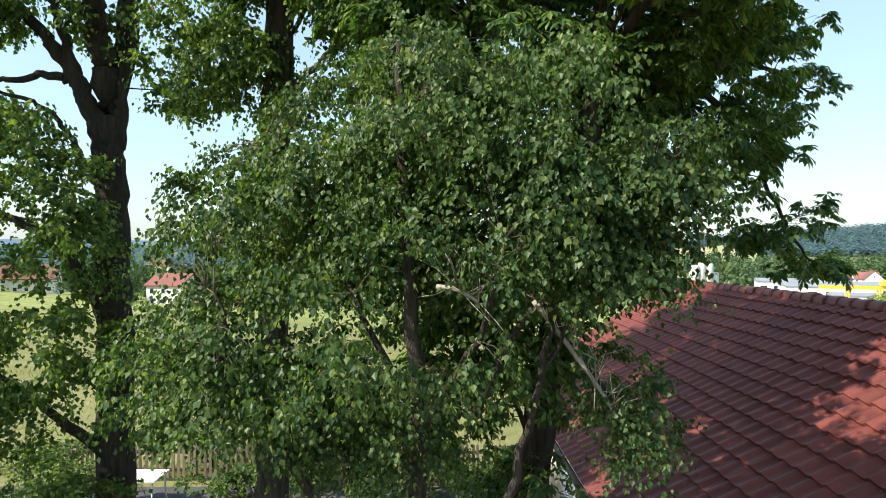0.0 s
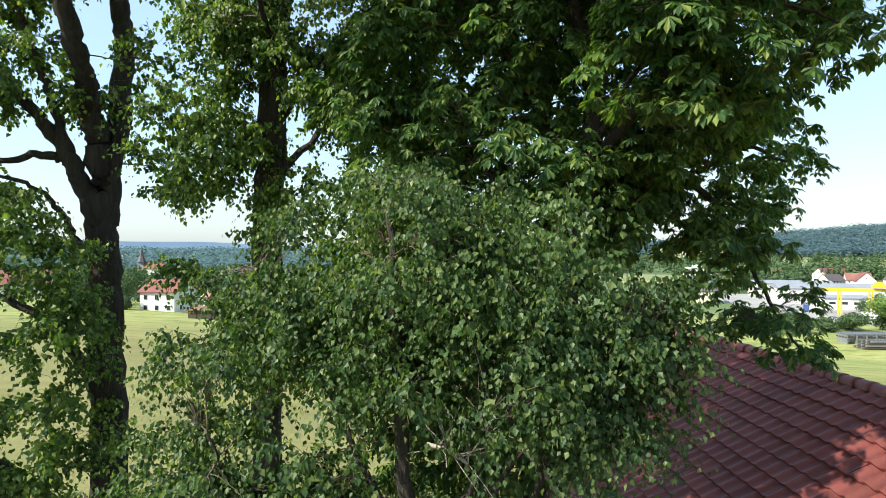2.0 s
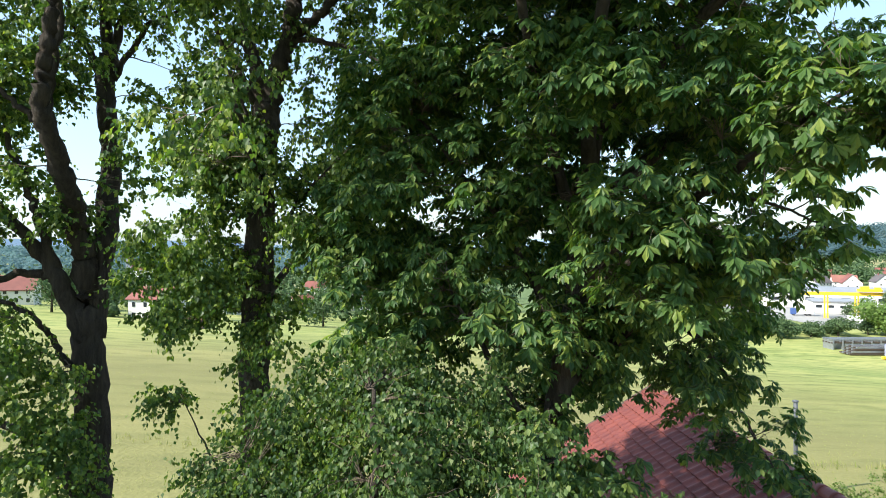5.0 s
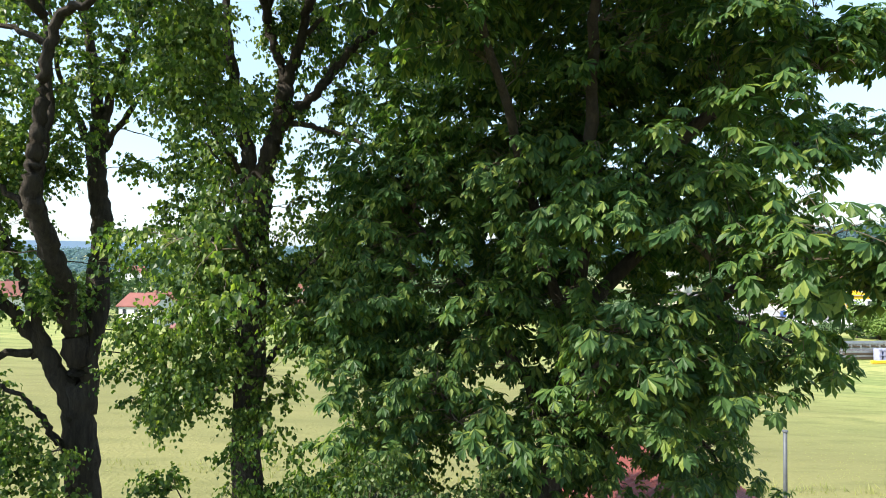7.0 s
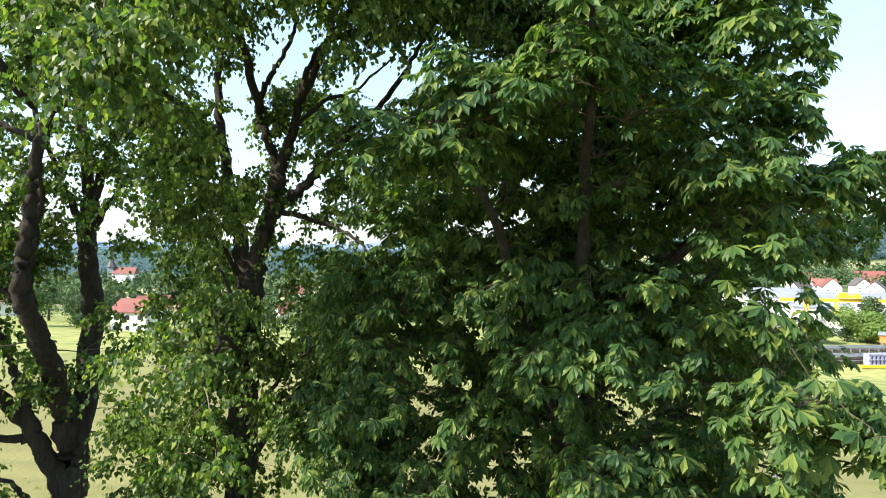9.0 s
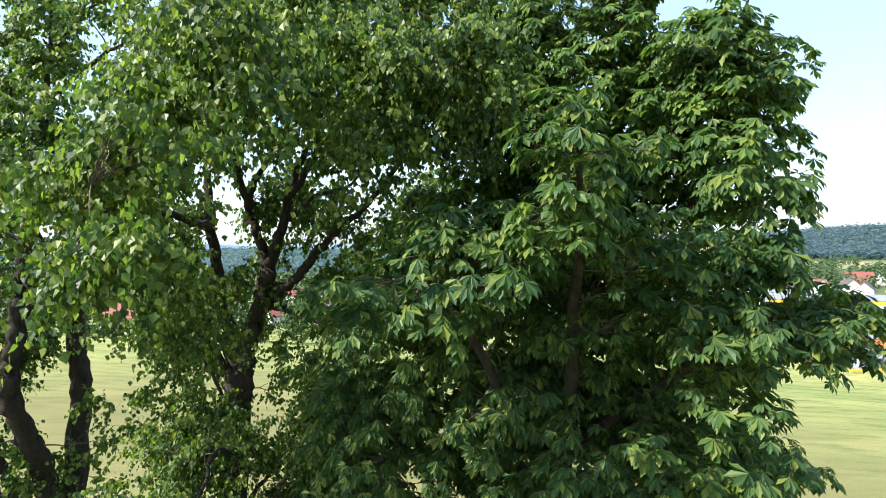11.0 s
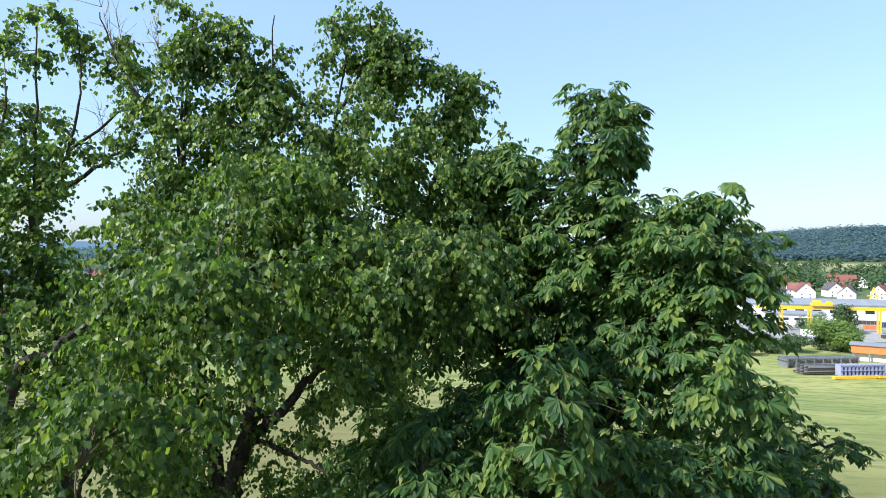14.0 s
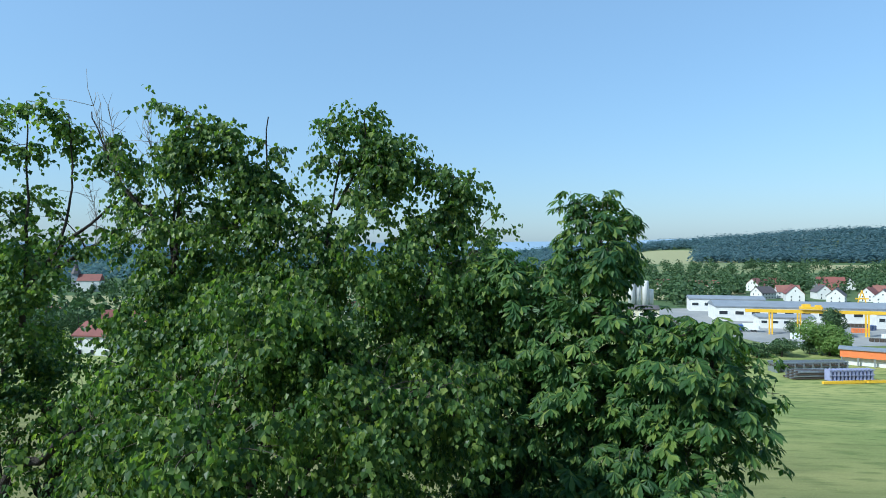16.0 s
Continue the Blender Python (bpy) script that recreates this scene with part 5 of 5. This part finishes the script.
def house(x, y, w, d, h, rh, turn, roof_mat, label, wall_mat=WHITE_WALL, group="houses in the valley", z=None, chimney=True, windows=True):
    """A gabled house; w runs along the ridge."""
    z = float(ground_height(x, y)) - 0.2 if z is None else z
    t = thing("house", (x, y, z), label, "house", group, turn=turn)
    g = Geo()
    a, b = w / 2, d / 2
    v = [(s * a, q, k) for s in (-1, 1) for q, k in ((-b, -2.0), (b, -2.0), (b, h), (0, h + rh - 0.15), (-b, h))]
    g.add(v, [(0, 2, 1), (0, 4, 2), (4, 3, 2), (5, 6, 7), (5, 7, 9), (9, 7, 8), (0, 5, 9), (0, 9, 4), (1, 2, 7), (1, 7, 6), (4, 9, 8), (4, 8, 3), (3, 8, 7), (3, 7, 2)])
    part("wall", g, wall_mat, t)
    r = Geo()
    o, sl = 0.5, rh / b
    for s in (-1, 1):
        e = np.array([(-a - o, s * (b + o), h - o * sl), (a + o, s * (b + o), h - o * sl), (a + o, 0, h + rh), (-a - o, 0, h + rh)])
        vv = np.vstack([e, e + np.array([0, 0, 0.28])])
        fs = [(0, 1, 2, 3), (4, 7, 6, 5), (0, 4, 5, 1), (1, 5, 6, 2), (3, 7, 4, 0)]
        r.quads(vv, fs if s < 0 else [f[::-1] for f in fs])
    roof_part = part("roof", r, roof_mat, t)
    if chimney:
        c = Geo()
        c.box((a * 0.3, d * 0.1, h + rh + 0.1), (0.7, 0.7, 1.7))
        part("chimney", c, BROWN_ROOF, roof_part)
    if windows:
        levels = [1.5] if h < 4 else [1.5, 4.2]
        for zl in levels:
            for k in range(max(2, int(w / 3.2))):
                xx = -a + w * (k + 0.5) / max(2, int(w / 3.2))
                window(t, xx, -b - 0.03, zl, 1.2, 1.4, 0)
            for s in (-1, 1):
                for yy in (-d * 0.22, d * 0.22):
                    window(t, s * (a + 0.03), yy, zl, 1.1, 1.4, s * math.pi / 2)
        for s in (-1, 1):
            window(t, s * (a + 0.03), 0, h + rh * 0.35, 1.0, 1.2, s * math.pi / 2)
    return t


RED, DARK, BROWN = "white rendered house with red tiled roof", "white rendered house with dark grey roof", "white rendered house with brown roof"
# across the meadow
house(-72.8, 166.5, 10.5, 9.5, 5.7, 2.8, -14, RED_ROOF, "white two-storey house with red roof beside the meadow")
for x, y, w, d, h, rh, turn, m, lab in [
        (-138, 205, 16, 10, 5.0, 4.2, 20, RED_ROOF, RED), (-92, 262, 13, 9, 4.6, 4.2, -35, BROWN_ROOF, BROWN), (-77, 240, 12, 9, 4.8, 4.2, 60, DARK_ROOF, DARK),
        (-118, 285, 14, 9, 4.6, 4.5, 15, RED_ROOF, RED), (-150, 300, 12, 9, 4.6, 4.2, -60, RED_ROOF, RED), (-60, 300, 13, 9, 4.6, 4.2, 30, RED_ROOF, RED), (-35, 320, 14, 10, 4.8, 4.4, -10, DARK_ROOF, DARK),
        (-180, 260, 13, 9, 4.6, 4.3, 80, BROWN_ROOF, BROWN), (-100, 350, 15, 10, 5.0, 4.5, -20, RED_ROOF, RED), (-20, 380, 13, 9, 4.6, 4.3, 45, RED_ROOF, RED), (-200, 380, 14, 10, 4.6, 4.4, 10, RED_ROOF, RED),
        (-150, 400, 14, 9, 4.8, 4.4, 65, DARK_ROOF, DARK), (20, 400, 15, 10, 4.8, 4.4, 15, BROWN_ROOF, BROWN), (-240, 420, 14, 10, 4.8, 4.4, -30, RED_ROOF, RED), (-80, 440, 14, 10, 4.8, 4.4, 0, RED_ROOF, RED)]:
    house(x, y, w, d, h, rh, turn, m, lab)
# the village to the right
VILLAGE_NEAR = [
        (327, 466, 20, 13, 6.6, 6.4, 62, RED_ROOF, RED), (350, 448, 22, 12, 6.0, 5.4, 48, DARK_ROOF, DARK), (374, 430, 22, 12, 6.0, 5.4, 46, DARK_ROOF, DARK), (398, 436, 22, 12, 6.0, 5.8, -30, BROWN_ROOF, BROWN),
        (334, 625, 34, 11, 5.0, 5.0, -32, RED_ROOF, RED), (380, 602, 20, 14, 6.0, 6.5, 40, BROWN_ROOF, BROWN), (425, 640, 32, 12, 6.0, 5.4, -34, RED_ROOF, RED), (440, 572, 24, 13, 8.0, 7.0, -28, RED_ROOF, RED),
        (420, 560, 22, 12, 6.6, 6.0, 50, DARK_ROOF, DARK), (490, 610, 15, 11, 6.6, 5.4, 60, DARK_ROOF, DARK), (300, 640, 15, 10, 5.5, 5.0, -20, BROWN_ROOF, BROWN), (400, 520, 15, 11, 5.4, 5.0, -35, RED_ROOF, RED)]
VILLAGE_FAR = [
        (345, 500, 18, 11, 5.8, 5.2, -20, BROWN_ROOF, BROWN), (366, 486, 17, 12, 6.4, 5.6, 70, DARK_ROOF, DARK), (318, 492, 18, 11, 5.4, 5.0, 20, DARK_ROOF, DARK), (386, 458, 16, 11, 6.0, 5.2, 35, RED_ROOF, RED), (412, 470, 20, 12, 6.2, 5.6, -25, BROWN_ROOF, BROWN),
        (430, 500, 15, 11, 5.6, 5.0, 55, RED_ROOF, RED), (275, 660, 16, 10, 5.4, 5.0, 30, RED_ROOF, RED)]
for x, y, w, d, h, rh, turn, m, lab in VILLAGE_NEAR + VILLAGE_FAR:
    house(x, y, w, d, h, rh, turn, m, lab)

church = thing("church", (-313, 650, float(ground_height(-313, 650))), "village church with slender dark spire", "church")
g = Geo()
g.box((0, 0, 9), (6, 6, 20))
part("tower", g, GREY_ROOF, church, "grey stone tower")
g = Geo()
g.tube([(0, 0, 18.5), (0, 0, 24), (0, 0, 36.5)], [5.0, 2.4, 0.05], 8)
part("spire", g, DARK_ROOF, church, "slender dark slate spire")
g = Geo()
g.box((14, 0, 5), (22, 11, 12))
part("nave", g, WHITE_WALL, church)
g = Geo()
g.add([(3, -6, 11), (25.5, -6, 11), (25.5, 6, 11), (3, 6, 11), (3, 0, 18), (25.5, 0, 18)], [(0, 1, 5), (0, 5, 4), (2, 3, 4), (2, 4, 5), (0, 4, 3), (1, 2, 5), (0, 3, 2), (0, 2, 1)])
part("nave_roof", g, RED_ROOF, church)

shed = thing("field_shed", (-49.9, 131, float(ground_height(-49.9, 131))), "small dark brown wooden field shed", "shed")
g = Geo()
g.box((0, 0, 0.9), (5.4, 3.2, 2.2))
part("wall", g, TIMBER, shed)
g = Geo()
g.add([(-3, -2, 1.9), (3, -2, 1.9), (3, 2, 2.3), (-3, 2, 2.3), (-3, -2, 2.1), (3, -2, 2.1), (3, 2, 2.5), (-3, 2, 2.5)], [(0, 2, 1), (0, 3, 2), (4, 5, 6), (4, 6, 7), (0, 1, 5), (0, 5, 4), (1, 2, 6), (1, 6, 5), (2, 3, 7), (2, 7, 6), (3, 0, 4), (3, 4, 7)])
part("roof", g, BROWN_ROOF, shed)
for k in range(3):
    g = Geo()
    g.box((-1.6 + 1.6 * k, -1.63, 0.8), (1.3, 0.05, 1.6))
    part("door", g, TIMBER, shed)

# the works
LOW = -20.3


def hall(x, y, w, d, h, turn, roof_mat, label, wall_mat=WHITE_WALL, bays=8):
    t = thing("factory_hall", (x, y, LOW), label, "hall", "works halls", turn=turn)
    g = Geo()
    g.box((0, 0, h / 2 - 0.5), (w, d, h + 1))
    part("wall", g, wall_mat, t)
    g = Geo()
    g.add([(-w / 2 - 0.4, -d / 2 - 0.6, h), (w / 2 + 0.4, -d / 2 - 0.6, h), (w / 2 + 0.4, 0, h + d * 0.09), (-w / 2 - 0.4, 0, h + d * 0.09), (-w / 2 - 0.4, d / 2 + 0.6, h), (w / 2 + 0.4, d / 2 + 0.6, h),
           (-w / 2 - 0.4, -d / 2 - 0.6, h - 0.5), (w / 2 + 0.4, -d / 2 - 0.6, h - 0.5), (w / 2 + 0.4, d / 2 + 0.6, h - 0.5), (-w / 2 - 0.4, d / 2 + 0.6, h - 0.5)],
          [(0, 1, 2), (0, 2, 3), (3, 2, 5), (3, 5, 4), (6, 7, 1), (6, 1, 0), (7, 8, 5), (7, 5, 2), (7, 2, 1), (9, 6, 0), (9, 0, 3), (9, 3, 4), (8, 9, 4), (8, 4, 5), (6, 9, 8), (6, 8, 7)])
    part("roof", g, roof_mat, t)
    for k in range(bays):
        window(t, -w / 2 + w * (k + 0.5) / bays, -d / 2 - 0.03, h * 0.55, w / bays * 0.62, h * 0.25, 0)
    return t


g = Geo()
yx, yy = np.meshgrid(np.linspace(160, 330, 30), np.linspace(236, 410, 26))
i, j = np.meshgrid(np.arange(25), np.arange(29), indexing="ij")
p = (i * 30 + j).ravel()
g.add(np.stack([yx, yy, np.maximum(ground_height(yx, yy), LOW) + 0.08], -1), np.concatenate([np.stack([p, p + 1, p + 31], -1), np.stack([p, p + 31, p + 30], -1)]))
tagged(part("works_yard", g, YARD), "pale concrete works yard", "yard", kind="structure")
hall(247, 326, 118, 26, 8.6, -20, GREY_ROOF, "long white works hall with blue-grey roof", bays=14)
hall(226, 392, 46, 18, 8.6, -22, GREY_ROOF, "low white hall with flat grey roof", bays=6)
hall(205, 300, 26, 12, 6.0, -20, GREY_ROOF, "small white annexe with grey roof", bays=5)
hall(145, 345, 24, 16, 7.0, -20, DARK_ROOF, "cream works building with dark roof", PLASTER, 4)
hall(262, 290, 26, 10, 8.0, -20, GREY_ROOF, "white annexe with tall windows", bays=5)

silos = thing("silo_group", (178, 420, LOW), "group of tall white silos", "silo")
for k, (x, y) in enumerate([(-5, 0), (0, 1), (5, 0), (9.5, 2)]):
    g = Geo()
    h = (18, 19.5, 19, 13)[k]
    g.tube([(x, y, 0), (x, y, h * 0.9), (x, y, h * 0.97), (x, y, h)], [2.4, 2.4, 2.3, 2.1], 16)
    part("silo", g, WHITE_WALL, silos, "", True)

crane = thing("gantry_crane", (215, 262, LOW), "long yellow gantry crane runway with trolley", "crane", turn=-20)
g = Geo()
g.box((5, 0, 11.2), (104, 0.9, 1.5))
part("girder", g, YELLOW, crane)
for k, x in enumerate((-36, -24, 4, 32, 55)):
    for s in (-0.6, 0.6):
        g = Geo()
        g.box((x + s, 0, 5.25), (0.6, 0.6, 10.5))
        part("leg", g, YELLOW, crane)
g = Geo()
g.box((-19, 0, 12.9), (9, 3.2, 1.2))
g.box((-21, 0, 14.0), (3.2, 2.4, 1.4))
g.box((-16, 0, 13.8), (2.2, 2.0, 1.0))
part("trolley", g, YELLOW, crane, "orange-yellow crane trolley")

crane2 = thing("yard_crane", (286, 345, LOW), "small yellow yard crane behind the hall", "crane", turn=-20)
g = Geo()
for s in (-1, 1):
    g.tube([(s * 4, 0, 0), (s * 2, 0, 9), (0, 0, 16)], [0.35] * 3, 6)
g.box((0, 0, 11), (7, 0.6, 0.8))
part("frame", g, YELLOW, crane2)

# stacked steel and timber at the meadow's end
store = thing("long_rack", (137, 188, -20.4), "long low rack of stacked grey beams", "rack", turn=0)
for k in range(9):
    g = Geo()
    g.box((-12 + 3 * k, 0, 1.5), (0.35, 5, 3.0))
    part("post", g, STEEL, store)
for z, mat in ((3.2, STEEL), (2.2, TIMBER)):
    for yy in (-2, -0.7, 0.7, 2):
        g = Geo()
        g.box((0, yy, z), (25, 0.5, 0.35))
        part("beam", g, mat, store)
stack = thing("beam_stack", (130, 177, -20.1), "stack of dark grey steel beams", "stack")
for lv in range(4):
    for k in range(5):
        g = Geo()
        g.box((-0.5 + 0.2 * lv, -2 + k, 0.3 + 0.62 * lv), (14 - lv, 0.6, 0.42))
        part("beam", g, STEEL if (lv + k) % 2 else TIMBER, stack)
rack = thing("steel_rack", (138.5, 172, -20.2), "lilac-grey steel rack full of upright frames", "rack")
for k in range(12):
    g = Geo()
    g.box((-6.6 + 1.2 * k, 0, 1.9), (0.5, 2.6, 3.4))
    part("frame", g, LILAC, rack)
for z in (0.4, 1.9, 3.4):
    g = Geo()
    g.box((0, -1.35, z), (14.6, 0.2, 0.25))
    part("rail", g, LILAC, rack)
beams = thing("yellow_beams", (140, 168.5, -20.2), "yellow-painted steel beams lying on the grass", "beams")
for k in range(4):
    g = Geo()
    g.box((-6 + 7 * k, 0.4 * (k % 2), 0.4), (13, 0.9, 0.7))
    part("beam", g, YELLOW, beams)

store_shed = thing("storage_shed", (168, 192, -20.3), "long open storage shed with orange sheet wall", "shed", turn=-40)
g = Geo()
g.box((4, 0, 4.1), (34, 7, 2.6))
part("upper_wall", g, ORANGE, store_shed, "orange corrugated upper wall")
g = Geo()
g.box((4, 0, 5.6), (35, 8, 0.4))
part("roof", g, GREY_ROOF, store_shed)
g = Geo()
g.box((4, 0.8, 1.2), (33, 5.4, 3.2))
part("lower_wall", g, WHITE_WALL, store_shed)
for k in range(8):
    g = Geo()
    g.box((-12.5 + 4.7 * k, -3.3, 1.3), (0.4, 0.4, 3.4))
    part("post", g, STEEL, store_shed)

truck = thing("lorry", (176.5, 285, LOW), "blue lorry parked in the yard", "lorry", turn=-20)
g = Geo()
g.box((-3.6, 0, 2.1), (2.2, 2.5, 2.8), 0, 0.94)
part("cab", g, BLUE, truck)
g = Geo()
g.box((1.4, 0, 2.6), (7.4, 2.5, 2.9))
part("box_body", g, WHITE, truck)
for x in (-3.4, 1.8, 3.4):
    for s in (-1, 1):
        g = Geo()
        g.tube([(x, s * 1.15, 0.5), (x, s * 1.2, 0.5), (x, s * 1.3, 0.5)], [0.5, 0.5, 0.46], 14)
        part("wheel", g, ASPHALT, truck)

for k, (x, y, w, h, turn, mat, lab) in enumerate([(184, 258, 7, 2.6, -20, WHITE, "white site container in the works yard"), (196, 254, 9, 2.2, -20, WHITE, "stack of white panels in the works yard"),
                                     (206, 262, 6, 2.8, -20, STEEL, "grey site container in the works yard"), (222, 250, 8, 2.6, -20, WHITE, "white site container in the works yard"),
                                     (236, 256, 7, 3.0, 10, WHITE, "white site container in the works yard"), (214, 246, 10, 1.4, -20, TIMBER, "low stack of dark beams in the works yard"), (190, 246, 12, 1.0, -20, STEEL, "low stack of grey beams in the works yard"),
                                     (232, 300, 6, 2.4, -20, STEEL, "grey site container in the works yard"), (243, 296, 9, 1.8, -20, TIMBER, "stack of brown timber in the works yard"), (222, 304, 5, 2.6, -20, WHITE, "white site container in the works yard"),
                                     (212, 280, 11, 1.2, -20, STEEL, "low stack of grey beams in the works yard"), (228, 276, 7, 2.0, -20, ORANGE, "rust-orange skip in the works yard"), (248, 272, 10, 1.5, -20, TIMBER, "stack of brown timber in the works yard"),
                                     (240, 284, 5, 2.4, 15, BLUE, "blue site container in the works yard"), (199, 272, 8, 1.6, -20, WHITE, "stack of white panels in the works yard"), (256, 262, 6, 2.4, -20, STEEL, "grey site container in the works yard")]):
    box = thing("container", (x, y, LOW + 0.08), lab, "container", "containers in the yard", turn=turn)
    g = Geo()
    g.box((0, 0, h / 2), (w, 2.5, h))
    part("body", g, mat, box)
    for q in range(5):
        g = Geo()
        g.box((-w / 2 + w * (q + 0.5) / 5, -1.3, h / 2), (0.12, 0.12, h * 0.94))
        part("rib", g, STEEL, box)
for k in range(9):
    far_tree(60 + k, 118 + 7 * k + 2 * math.sin(k * 2.1), 221 + 3 * math.sin(k * 1.7), 4.0 + math.sin(k), 4.6 + 1.2 * math.sin(k * 1.3), FAR_LEAF, "low green bush by the works fence", 500, 0.9)
far_tree(71, 165.4, 215, 8.0, 14.0, LIME, "round bright green tree beside the works yard", 4500, 1.0)
far_tree(72, 204, 262, 5.5, 12.0, FAR_LEAF, "grey-green willow behind the round tree", 1600, 1.0)
far_tree(73, 146.4, 215, 5.6, 6.5, FAR_LEAF, "low green bush by the works fence", 900, 0.9)
far_tree(74, 136, 214, 5.0, 5.0, FAR_LEAF, "low green bush by the works fence", 700, 0.9)
far_tree(75, 125, 212, 6.0, 7.0, FAR_LEAF, "broad green bush at the meadow's end", 900, 0.9)
far_tree(76, 108, 210, 5.5, 6.0, FAR_LEAF, "broad green bush at the meadow's end", 900, 0.9)
far_tree(77, 187, 268, 3.2, 5.5, FAR_LEAF, "small tree beside the crane", 500, 0.7)
for k, (x, y, r, h) in enumerate([(-92, 172, 5.0, 12), (-86, 180, 4.5, 13), (-60, 178, 4, 9), (-84, 160, 3, 4.5), (-80, 158, 2.4, 3.6), (-57, 168, 4, 8), (-100, 165, 5, 11), (-40, 170, 5, 9), (-30, 176, 5, 10), (-110, 190, 6, 14)]):
    far_tree(80 + k, x, y, r, h, FAR_LEAF, "leafy green tree at the village edge", 800, 0.7)
